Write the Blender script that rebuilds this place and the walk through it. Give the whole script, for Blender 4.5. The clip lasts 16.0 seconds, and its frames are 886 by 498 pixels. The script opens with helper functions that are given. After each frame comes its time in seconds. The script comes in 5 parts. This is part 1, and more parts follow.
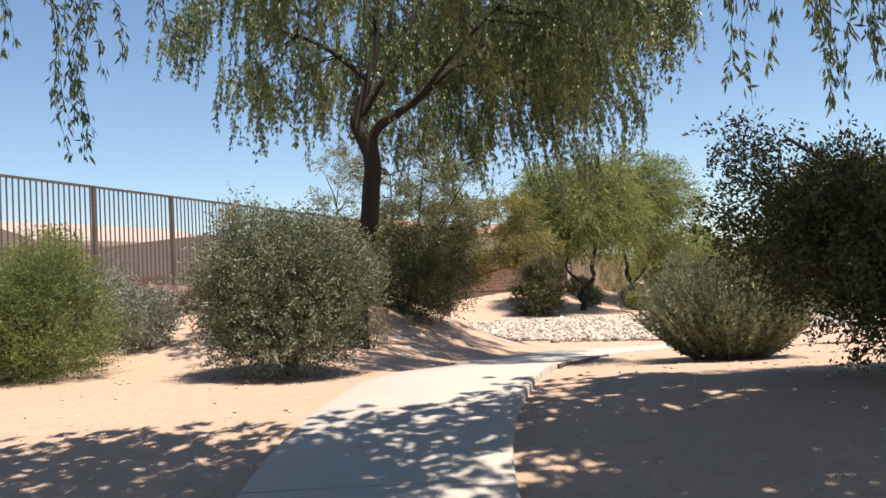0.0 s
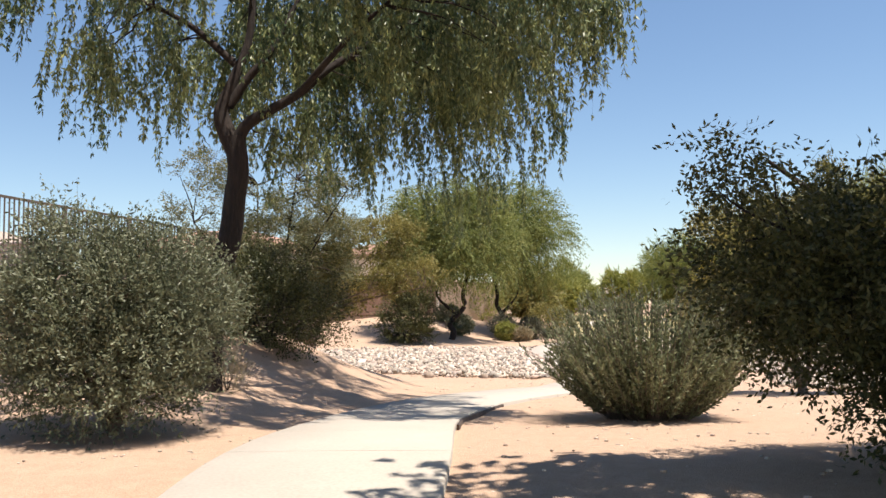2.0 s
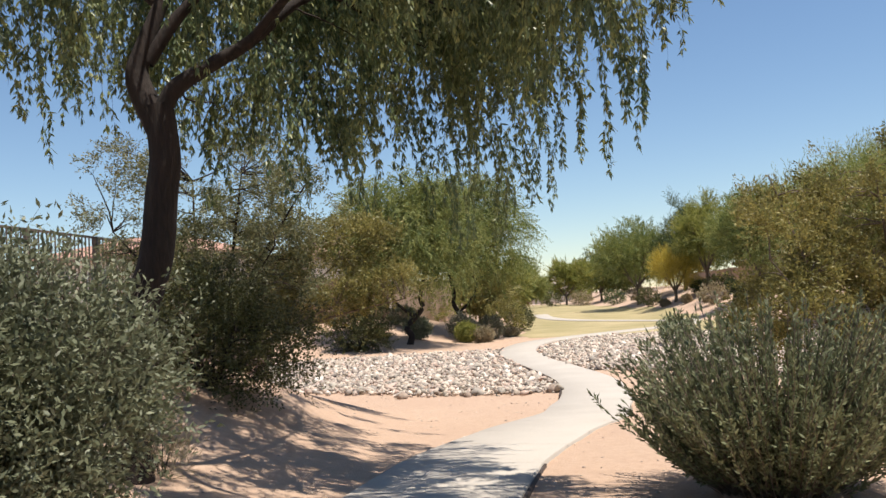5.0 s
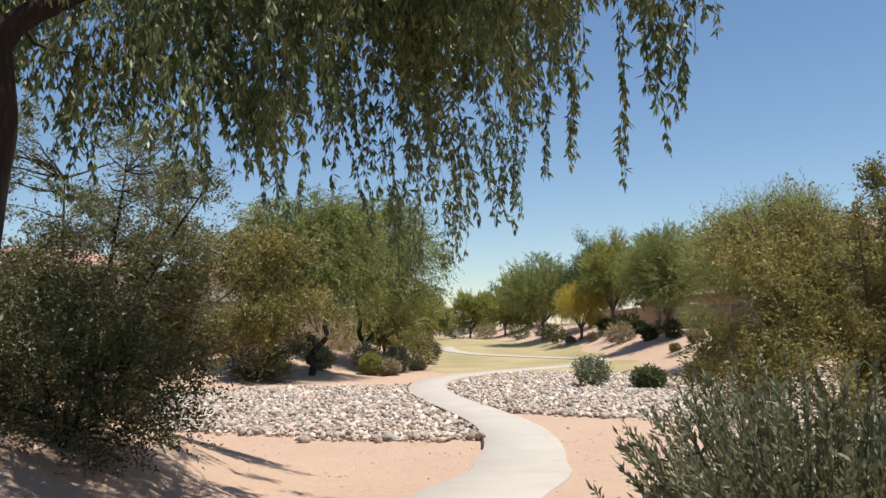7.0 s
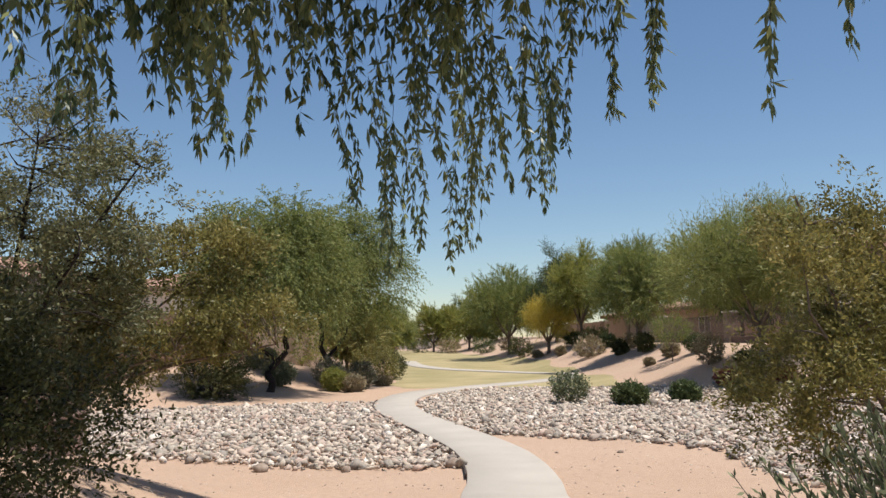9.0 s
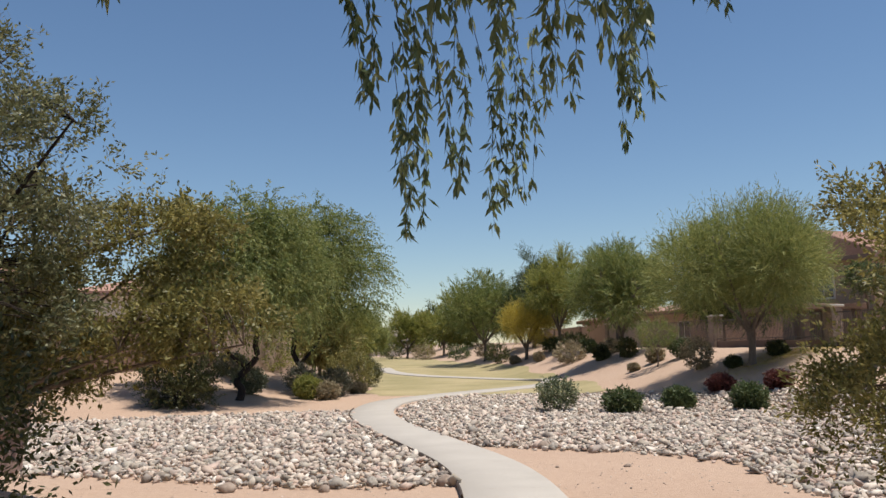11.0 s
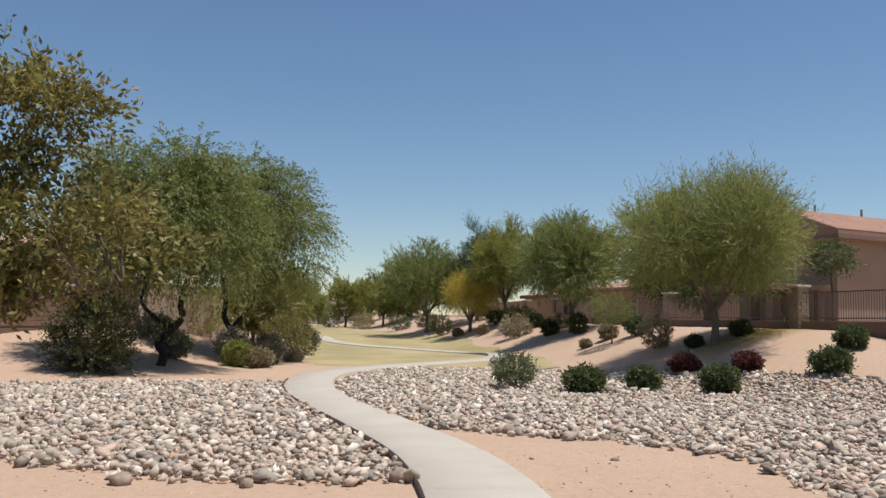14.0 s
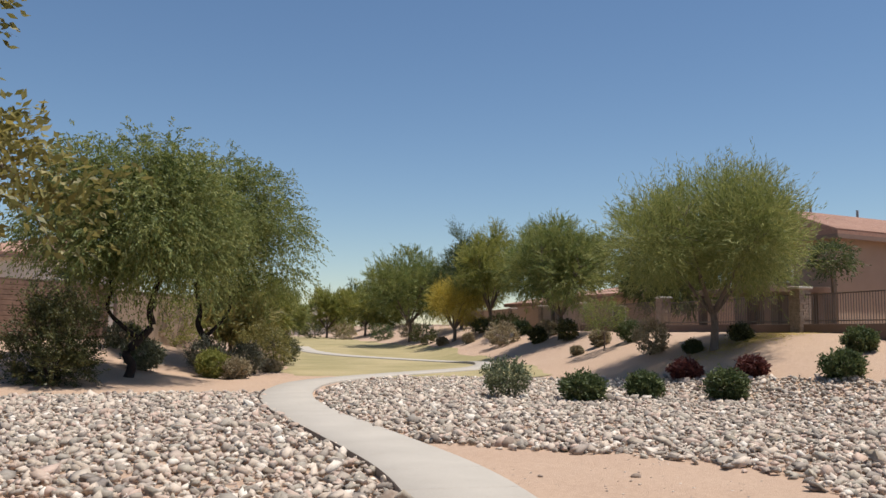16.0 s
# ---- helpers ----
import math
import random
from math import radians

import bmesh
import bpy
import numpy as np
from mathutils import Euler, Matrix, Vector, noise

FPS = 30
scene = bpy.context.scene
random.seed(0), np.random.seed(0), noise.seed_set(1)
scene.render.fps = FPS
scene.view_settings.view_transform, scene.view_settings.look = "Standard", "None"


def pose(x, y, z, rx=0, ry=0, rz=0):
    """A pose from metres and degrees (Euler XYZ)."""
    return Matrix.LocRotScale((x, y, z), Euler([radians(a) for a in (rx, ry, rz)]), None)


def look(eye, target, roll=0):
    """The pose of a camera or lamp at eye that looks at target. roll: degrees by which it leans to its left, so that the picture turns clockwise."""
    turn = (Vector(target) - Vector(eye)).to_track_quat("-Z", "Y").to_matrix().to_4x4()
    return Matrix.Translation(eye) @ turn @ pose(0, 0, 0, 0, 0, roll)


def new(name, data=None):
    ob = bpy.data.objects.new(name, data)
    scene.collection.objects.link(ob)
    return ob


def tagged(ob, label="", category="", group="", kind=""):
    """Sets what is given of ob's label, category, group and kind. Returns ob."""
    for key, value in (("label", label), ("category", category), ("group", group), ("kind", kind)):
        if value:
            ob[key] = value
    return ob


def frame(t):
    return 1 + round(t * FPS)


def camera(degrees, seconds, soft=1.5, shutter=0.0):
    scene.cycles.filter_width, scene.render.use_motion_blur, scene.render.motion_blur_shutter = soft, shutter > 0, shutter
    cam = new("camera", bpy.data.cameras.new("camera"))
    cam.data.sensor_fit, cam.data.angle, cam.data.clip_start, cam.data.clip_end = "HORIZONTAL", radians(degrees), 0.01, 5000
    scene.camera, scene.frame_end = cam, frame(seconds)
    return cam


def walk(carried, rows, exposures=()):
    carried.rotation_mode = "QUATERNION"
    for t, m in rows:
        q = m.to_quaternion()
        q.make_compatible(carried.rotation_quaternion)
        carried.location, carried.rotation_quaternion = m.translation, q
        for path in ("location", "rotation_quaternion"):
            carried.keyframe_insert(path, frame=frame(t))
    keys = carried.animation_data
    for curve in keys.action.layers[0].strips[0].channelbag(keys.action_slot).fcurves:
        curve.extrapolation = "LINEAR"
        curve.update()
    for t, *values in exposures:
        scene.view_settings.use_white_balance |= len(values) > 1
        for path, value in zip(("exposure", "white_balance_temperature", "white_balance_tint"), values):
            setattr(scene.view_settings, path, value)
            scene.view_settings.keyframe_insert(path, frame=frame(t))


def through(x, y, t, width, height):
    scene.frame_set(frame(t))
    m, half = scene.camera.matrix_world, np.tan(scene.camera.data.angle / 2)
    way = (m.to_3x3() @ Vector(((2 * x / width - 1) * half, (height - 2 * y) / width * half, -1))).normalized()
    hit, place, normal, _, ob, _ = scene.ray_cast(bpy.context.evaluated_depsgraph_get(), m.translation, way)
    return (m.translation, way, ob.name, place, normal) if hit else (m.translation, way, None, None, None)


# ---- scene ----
# ---- the walk ----
cam = camera(55.0, 16.0, soft=1.5)
PATH = [
    (0, 0.406, -0.752, 1.386, 13.19, 2.89, -3.1),
    (0.5, 0.28, -0.296, 1.424, 8.09, 2.58, -1.8),
    (1, 0.103, 0.098, 1.461, 6.09, 2.64, -2.5),
    (1.5, -0.028, 0.546, 1.515, 1.87, 2.98, -0.7),
    (2, -0.167, 1.054, 1.563, 4.05, 4.07, -0.7),
    (2.5, -0.319, 1.544, 1.627, 1.84, 5.45, -1.3),
    (3, -0.482, 2.005, 1.667, 5.55, 6.61, -1.2),
    (3.5, -0.641, 2.472, 1.723, 4.12, 5.48, -1.0),
    (4, -0.78, 2.99, 1.766, 2.39, 4.65, -1.1),
    (4.2, -0.845, 3.194, 1.79, 1.95, 3.99, -1.6),
    (6.3, -1.313, 5.324, 2.062, -4.68, 3.18, -1.6),
    (6.5, -1.327, 5.511, 2.049, -5.78, 3.01, 0.1),
    (7, -1.349, 5.975, 2.042, -6.60, 5.31, -0.9),
    (7.5, -1.433, 6.43, 2.023, -7.68, 5.31, -0.2),
    (8, -1.415, 7.009, 2.018, -7.44, 5.42, 1.1),
    (8.5, -1.456, 7.456, 2.02, -8.52, 5.39, -0.5),
    (9, -1.41, 7.964, 2.027, -9.23, 6.20, -0.9),
    (9.2, -1.439, 8.133, 1.99, -9.79, 6.43, -1.5),
    (11.3, -1.447, 9.988, 1.961, -11.67, 6.66, -0.5),
    (11.5, -1.467, 10.196, 1.978, -12.00, 5.60, 0.8),
    (12, -1.4, 10.737, 1.965, -12.38, 4.88, -0.3),
    (12.5, -1.445, 11.116, 1.923, -12.10, 4.39, -0.2),
    (13, -1.361, 11.605, 1.918, -11.80, 3.79, -1.2),
    (13.5, -1.332, 12.077, 1.897, -14.45, 4.01, 0.5),
    (14, -1.204, 12.526, 1.854, -15.15, 4.73, 1.0),
    (14.5, -1.179, 12.936, 1.786, -15.40, 4.91, 0.1),
    (15, -1.078, 13.402, 1.759, -15.34, 5.19, 0.9),
    (15.5, -1.07, 13.713, 1.684, -15.54, 5.91, -0.5),
    (16, -0.916, 14.21, 1.674, -16.40, 5.48, 0.5),
]


def stance(x, y, z, yaw, pitch, roll):
    a, p = radians(yaw), radians(pitch)
    ahead = Vector((-math.sin(a) * math.cos(p), math.cos(a) * math.cos(p), math.sin(p)))
    eye = Vector((x, y, z))
    return look(eye, eye + ahead, roll)


EXPOSURE = [(0.0, 0.76, 6800, 12), (2.0, 0.74, 6850, 12), (4.2, 0.58, 6750, 11), (7.0, 0.35, 6500, 10), (9.0, 0.2, 6500, 10), (12.0, 0.08, 6450, 10), (16.0, 0.06, 6500, 10)]
walk(cam, [(r[0], stance(*r[1:])) for r in PATH], EXPOSURE)

# ---- sky and sun ----
SUN_HEIGHT, SHADOW = 74.0, Vector((-0.93, 0.36))
world = bpy.data.worlds.new("sky")
scene.world = world
world.use_nodes = True
wn = world.node_tree
sky = wn.nodes.new("ShaderNodeTexSky")
sky.sky_type = "NISHITA"
sky.sun_disc = False
sky.sun_elevation = radians(SUN_HEIGHT)
sky.sun_rotation = math.atan2(-SHADOW.x, -SHADOW.y)
sky.air_density, sky.dust_density, sky.ozone_density = 1.0, 0.05, 2.2
wn.nodes["Background"].inputs["Strength"].default_value = 0.094
hue = wn.nodes.new("ShaderNodeHueSaturation")
hue.inputs["Saturation"].default_value = 1.07
wn.links.new(sky.outputs[0], hue.inputs["Color"])
wn.links.new(hue.outputs[0], wn.nodes["Background"].inputs["Color"])
sun = new("sun", bpy.data.lights.new("sun", "SUN"))
sun.data.energy, sun.data.angle, sun.data.color = 5.0, radians(0.53), (1.0, 0.95, 0.87)
down = Vector((SHADOW.x, SHADOW.y, 0)).normalized() * math.cos(radians(SUN_HEIGHT)) - Vector((0, 0, math.sin(radians(SUN_HEIGHT))))
sun.matrix_world = look((0, 0, 40), Vector((0, 0, 40)) + down)


# ---- materials ----
def shader(name, rough=0.8, metal=0.0):
    m = bpy.data.materials.new(name)
    m.use_nodes = True
    nt = m.node_tree
    b = nt.nodes["Principled BSDF"]
    b.inputs["Roughness"].default_value = rough
    b.inputs["Metallic"].default_value = metal
    return m, nt, b


def coords(nt, scale=(1, 1, 1)):
    tc = nt.nodes.new("ShaderNodeTexCoord")
    mp = nt.nodes.new("ShaderNodeMapping")
    mp.inputs["Scale"].default_value = scale
    nt.links.new(tc.outputs["Object"], mp.inputs["Vector"])
    return mp.outputs[0]


def grain(nt, vec, scale, detail=4.0, rough=0.6):
    n = nt.nodes.new("ShaderNodeTexNoise")
    n.inputs["Scale"].default_value, n.inputs["Detail"].default_value, n.inputs["Roughness"].default_value = scale, detail, rough
    nt.links.new(vec, n.inputs["Vector"])
    return n.outputs["Fac"]


def ramp(nt, fac, stops):
    r = nt.nodes.new("ShaderNodeValToRGB")
    while len(r.color_ramp.elements) < len(stops):
        r.color_ramp.elements.new(0.5)
    for e, (p, c) in zip(r.color_ramp.elements, stops):
        e.position, e.color = p, (*c, 1) if len(c) == 3 else c
    nt.links.new(fac, r.inputs[0])
    return r.outputs["Color"]


def mix(nt, a, b, fac=0.5, how="MIX"):
    n = nt.nodes.new("ShaderNodeMix")
    n.data_type, n.blend_type = "RGBA", how
    for sock, v in ((n.inputs[0], fac), (n.inputs[6], a), (n.inputs[7], b)):
        if isinstance(v, (int, float)):
            sock.default_value = v
        elif isinstance(v, tuple):
            sock.default_value = (*v, 1)
        else:
            nt.links.new(v, sock)
    return n.outputs[2]


def relief(nt, b, height, strength=0.3, dist=0.02):
    n = nt.nodes.new("ShaderNodeBump")
    n.inputs["Strength"].default_value, n.inputs["Distance"].default_value = strength, dist
    nt.links.new(height, n.inputs["Height"])
    nt.links.new(n.outputs[0], b.inputs["Normal"])


def mottled(name, dark, light, small, large, rough=0.85, bump=0.3, dist=0.01, metal=0.0):
    m, nt, b = shader(name, rough, metal)
    v = coords(nt)
    fine, broad = grain(nt, v, small), grain(nt, v, large, 3)
    c = mix(nt, ramp(nt, fine, [(0.3, dark), (0.7, light)]), ramp(nt, broad, [(0.3, dark), (0.7, light)]), 0.45)
    nt.links.new(c, b.inputs["Base Color"])
    relief(nt, b, fine, bump, dist)
    return m


def leafy(name, low, mid, high, rough=0.55, through=0.35):
    """Leaves: colour by island, a share of the light passing through."""
    m, nt, b = shader(name, rough)
    geo = nt.nodes.new("ShaderNodeNewGeometry")
    one = ramp(nt, geo.outputs["Random Per Island"], [(0.0, low), (0.6, mid), (1.0, high)])
    broad = grain(nt, coords(nt), 1.1, 3)
    c = mix(nt, one, ramp(nt, broad, [(0.35, low), (0.65, high)]), 0.35)
    nt.links.new(c, b.inputs["Base Color"])
    b.inputs["Specular IOR Level"].default_value = 0.35
    t = nt.nodes.new("ShaderNodeBsdfTranslucent")
    nt.links.new(c, t.inputs["Color"])
    s = nt.nodes.new("ShaderNodeMixShader")
    s.inputs[0].default_value = through
    nt.links.new(b.outputs[0], s.inputs[1])
    nt.links.new(t.outputs[0], s.inputs[2])
    nt.links.new(s.outputs[0], nt.nodes["Material Output"].inputs["Surface"])
    return m


def sand_material():
    m, nt, b = shader("sand", 0.95)
    v = coords(nt)
    fine, mid, broad = grain(nt, v, 55, 5), grain(nt, v, 9, 4), grain(nt, v, 0.35, 4)
    c = ramp(nt, fine, [(0.28, (0.22, 0.14, 0.095)), (0.5, (0.43, 0.285, 0.195)), (0.75, (0.56, 0.40, 0.29))])
    c = mix(nt, c, ramp(nt, broad, [(0.3, (0.40, 0.255, 0.175)), (0.7, (0.52, 0.37, 0.265))]), 0.5)
    speck = grain(nt, v, 130, 2)
    c = mix(nt, c, ramp(nt, speck, [(0.34, (0.20, 0.13, 0.09)), (0.46, (0.44, 0.30, 0.21)), (0.66, (0.62, 0.46, 0.34))]), 0.4)
    c = mix(nt, c, ramp(nt, mid, [(0.35, (0.36, 0.24, 0.165)), (0.65, (0.52, 0.365, 0.26))]), 0.3)
    nt.links.new(c, b.inputs["Base Color"])
    relief(nt, b, fine, 0.8, 0.02)
    return m


def stone_material():
    m, nt, b = shader("river_stone", 0.85)
    geo = nt.nodes.new("ShaderNodeNewGeometry")
    info = nt.nodes.new("ShaderNodeObjectInfo")
    add = nt.nodes.new("ShaderNodeMath")
    add.operation = "ADD"
    nt.links.new(geo.outputs["Random Per Island"], add.inputs[0])
    nt.links.new(info.outputs["Random"], add.inputs[1])
    fr = nt.nodes.new("ShaderNodeMath")
    fr.operation = "FRACT"
    nt.links.new(add.outputs[0], fr.inputs[0])
    c = ramp(nt, fr.outputs[0], [(0.0, (0.12, 0.095, 0.08)), (0.14, (0.36, 0.295, 0.23)), (0.3, (0.58, 0.40, 0.31)), (0.44, (0.23, 0.20, 0.165)), (0.58, (0.40, 0.35, 0.27)), (0.76, (0.60, 0.48, 0.375)), (0.9, (0.72, 0.59, 0.47)), (1.0, (0.84, 0.77, 0.67))])
    v = coords(nt)
    f = grain(nt, v, 22, 5)
    c = mix(nt, c, ramp(nt, f, [(0.3, (0.26, 0.21, 0.18)), (0.7, (0.60, 0.52, 0.45))]), 0.3)
    nt.links.new(c, b.inputs["Base Color"])
    relief(nt, b, f, 0.25, 0.01)
    return m


def bark(name, dark, light):
    m, nt, b = shader(name, 0.95)
    v = coords(nt, (1, 1, 0.18))
    f = grain(nt, v, 34, 5)
    c = mix(nt, ramp(nt, f, [(0.3, dark), (0.7, light)]), ramp(nt, grain(nt, v, 4, 3), [(0.3, dark), (0.7, light)]), 0.35)
    nt.links.new(c, b.inputs["Base Color"])
    relief(nt, b, f, 0.9, 0.02)
    return m


def grass_material():
    m, nt, b = shader("dry_grass", 0.95)
    v = coords(nt)
    g = ramp(nt, grain(nt, v, 30, 4), [(0.3, (0.22, 0.18, 0.08)), (0.7, (0.40, 0.325, 0.16))])
    g = mix(nt, g, ramp(nt, grain(nt, v, 0.22, 4), [(0.35, (0.23, 0.20, 0.085)), (0.68, (0.48, 0.375, 0.215))]), 0.55)
    nt.links.new(g, b.inputs["Base Color"])
    relief(nt, b, grain(nt, v, 40, 4), 0.6, 0.02)
    return m


SAND = sand_material()
GRASS = grass_material()
STONE = stone_material()
CONCRETE = mottled("concrete", (0.36, 0.318, 0.27), (0.475, 0.425, 0.365), 45, 0.9, 0.9, 0.15, 0.004)
BARK_DARK = bark("bark_dark", (0.010, 0.007, 0.0055), (0.034, 0.022, 0.017))
BARK_GREY = bark("bark_grey", (0.09, 0.065, 0.05), (0.22, 0.17, 0.13))
TWIG = mottled("twig", (0.10, 0.07, 0.05), (0.2, 0.15, 0.1), 30, 3)
LEAF_WILLOW = leafy("leaf_willow", (0.048, 0.094, 0.056), (0.105, 0.16, 0.072), (0.42, 0.42, 0.16), 0.42, 0.26)
LEAF_MESQUITE = leafy("leaf_mesquite", (0.078, 0.122, 0.035), (0.195, 0.24, 0.068), (0.39, 0.365, 0.12), 0.55, 0.4)
LEAF_FEATHER = leafy("leaf_feather", (0.07, 0.11, 0.028), (0.15, 0.20, 0.055), (0.27, 0.29, 0.095), 0.55, 0.35)
LEAF_GREY = leafy("leaf_grey_green", (0.085, 0.098, 0.052), (0.155, 0.168, 0.095), (0.26, 0.27, 0.175), 0.5, 0.2)
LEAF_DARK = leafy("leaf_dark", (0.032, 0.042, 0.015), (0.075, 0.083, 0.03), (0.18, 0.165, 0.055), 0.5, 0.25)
LEAF_ASH = leafy("leaf_ash", (0.06, 0.065, 0.04), (0.105, 0.105, 0.068), (0.17, 0.16, 0.11), 0.6, 0.15)
LEAF_BROOM = leafy("leaf_broom", (0.085, 0.105, 0.05), (0.19, 0.21, 0.11), (0.32, 0.33, 0.19), 0.6, 0.25)
LEAF_OLIVE = leafy("leaf_olive", (0.09, 0.096, 0.03), (0.205, 0.192, 0.057), (0.41, 0.34, 0.11), 0.5, 0.38)
LEAF_TWIGGY = leafy("leaf_twiggy", (0.075, 0.09, 0.04), (0.17, 0.175, 0.08), (0.33, 0.305, 0.15), 0.5, 0.3)
LEAF_PALO = leafy("leaf_palo_verde", (0.13, 0.165, 0.046), (0.265, 0.295, 0.085), (0.43, 0.41, 0.15), 0.6, 0.4)
LEAF_BUSH = leafy("leaf_bush", (0.045, 0.07, 0.025), (0.09, 0.12, 0.042), (0.18, 0.20, 0.075), 0.55, 0.3)
LEAF_LIME = leafy("leaf_lime", (0.15, 0.175, 0.04), (0.27, 0.285, 0.07), (0.44, 0.40, 0.12), 0.55, 0.45)
LEAF_SILVER = leafy("leaf_silver", (0.2, 0.205, 0.15), (0.3, 0.3, 0.235), (0.42, 0.41, 0.33), 0.6, 0.2)
LEAF_RED = leafy("leaf_red", (0.07, 0.02, 0.02), (0.13, 0.035, 0.03), (0.19, 0.07, 0.05))
LEAF_YELLOW = leafy("leaf_yellow", (0.36, 0.28, 0.04), (0.52, 0.40, 0.06), (0.62, 0.52, 0.14))
LEAF_STRAW = leafy("leaf_straw", (0.22, 0.17, 0.1), (0.33, 0.27, 0.16), (0.42, 0.35, 0.22), 0.7, 0.2)
LEAF_PINE = leafy("leaf_pine", (0.042, 0.063, 0.0252), (0.077, 0.105, 0.042), (0.126, 0.154, 0.063))
LEAF_PINK = leafy("leaf_pink", (0.35, 0.12, 0.1), (0.5, 0.22, 0.18), (0.1, 0.13, 0.04))
IRON = mottled("painted_iron", (0.10, 0.075, 0.06), (0.17, 0.135, 0.11), 40, 3, 0.55, 0.1, 0.002)
STUCCO = mottled("stucco", (0.33, 0.235, 0.175), (0.41, 0.30, 0.225), 60, 1.2, 0.95, 0.3, 0.006)
STUCCO_PALE = mottled("pale_stucco", (0.58, 0.52, 0.44), (0.70, 0.64, 0.56), 60, 1.2, 0.95, 0.3, 0.006)
STUCCO_GREY = mottled("block_wall", (0.30, 0.255, 0.225), (0.38, 0.325, 0.29), 50, 1.2, 0.95, 0.3, 0.006)
STUCCO_DARK = mottled("brown_stucco", (0.13, 0.085, 0.065), (0.19, 0.13, 0.10), 60, 1.2, 0.95, 0.3, 0.006)
LEDGE_BROWN = mottled("split_face_block", (0.13, 0.075, 0.055), (0.27, 0.165, 0.125), 5, 1.6, 0.95, 0.6, 0.02)
LEDGE = mottled("ledge_stone", (0.20, 0.145, 0.11), (0.42, 0.33, 0.26), 9, 2.5, 0.9, 0.6, 0.02)
LAVA = mottled("field_stone", (0.13, 0.085, 0.07), (0.28, 0.19, 0.15), 9, 2.5, 0.9, 0.7, 0.03)
CAP = mottled("cap_stone", (0.42, 0.37, 0.32), (0.52, 0.47, 0.41), 30, 2)
ROOF = mottled("roof_tile", (0.30, 0.16, 0.115), (0.44, 0.26, 0.19), 8, 1.0, 0.85, 0.4, 0.01)
ROOF_GREY = mottled("grey_roof_tile", (0.30, 0.235, 0.19), (0.42, 0.34, 0.28), 8, 1.0, 0.85, 0.4, 0.01)
TRIM = mottled("trim_paint", (0.20, 0.13, 0.10), (0.27, 0.18, 0.14), 40, 2)
PALE_PAINT = mottled("pale_paint", (0.62, 0.58, 0.52), (0.72, 0.68, 0.62), 40, 2)
PIPE = mottled("vent_pipe", (0.2, 0.19, 0.18), (0.3, 0.29, 0.28), 30, 3, 0.6)
# near-black brown that paints the shade beside the slab edges
EDGE_SHADE = mottled("edge_shade", (0.03, 0.02, 0.015), (0.085, 0.055, 0.04), 40, 3, 0.8)
GLASS, gnt, gb = shader("window_glass", 0.05)
gb.inputs["Base Color"].default_value = (0.03, 0.035, 0.04, 1)
gb.inputs["Specular IOR Level"].default_value = 0.8


# ---- building blocks ----
def step(a, b, v):
    s = np.clip((np.asarray(v, float) - a) / (b - a), 0, 1)
    return s * s * (3 - 2 * s)


def ground_z(x, y):
    """The lie of the land: a low rise, the stony wash, banks on either side."""
    x, y = np.asarray(x, float), np.asarray(y, float)
    z = 0.6 * step(0.5, 6.5, y) - 0.28 * step(6.0, 11.5, y) - 0.57 * step(10.0, 23.0, y)
    z = z + 0.78 * step(-1.7, -5.2, x) * step(7.0, 12.5, y) * (1 - step(14.0, 22.0, y))
    z = z + 0.75 * step(-0.9, -5.5, x) * step(10.5, 16.5, y) * (1 - step(18.5, 24.5, y))
    z = z + 1.3 * step(0.5, -8.0, x - 0.03 * (y - 40)) * step(39.0, 50.0, y)
    z = z + 0.7 * step(1.0, -1.5, x - 0.08 * (y - 50)) * step(48, 58, y)
    z = z + 1.95 * step(12.5, 21.0, x - 0.07 * (y - 42) * step(42, 60, y)) * step(26.0, 40.0, y)
    return z + 0.8 * step(60, 130, y)


def gz(x, y):
    return float(ground_z(x, y))


def mesh_of(name, verts, faces, mat, smooth=False):
    me = bpy.data.meshes.new(name)
    verts = np.asarray(verts, np.float32)
    faces = np.asarray(faces, np.int32)
    n, k = faces.shape
    me.vertices.add(len(verts))
    me.vertices.foreach_set("co", verts.ravel())
    me.loops.add(n * k)
    me.loops.foreach_set("vertex_index", faces.ravel())
    me.polygons.add(n)
    me.polygons.foreach_set("loop_start", np.arange(0, n * k, k, dtype=np.int32))
    me.polygons.foreach_set("loop_total", np.full(n, k, np.int32))
    if smooth:
        me.polygons.foreach_set("use_smooth", np.ones(n, bool))
    me.update(calc_edges=True)
    me.materials.append(mat)
    return me


def put(name, me, parent=None, label="", m=None):
    ob = new(name, me)
    if parent:
        ob.parent = parent
    if m is not None:
        ob.matrix_basis = m
    if label:
        tagged(ob, label)
    return ob


def part(name, bm, material, parent, label=""):
    me = bpy.data.meshes.new(name)
    bm.to_mesh(me)
    bm.free()
    me.materials.append(material)
    return put(name, me, parent, label)


def box(bm, lo, hi, bevel=0.0):
    r = bmesh.ops.create_cube(bm, size=1.0)
    for v in r["verts"]:
        v.co = Vector([lo[i] + (hi[i] - lo[i]) * (v.co[i] + 0.5) for i in range(3)])
    if bevel:
        es = list({e for v in r["verts"] for e in v.link_edges})
        bmesh.ops.bevel(bm, geom=es, offset=bevel, segments=1, affect="EDGES")
    return r["verts"]


def anchor(name, x, y, z, turn=0.0):
    e = new(name)
    e.empty_display_size = 0.2
    e.matrix_basis = pose(x, y, z, 0, 0, turn)
    return e


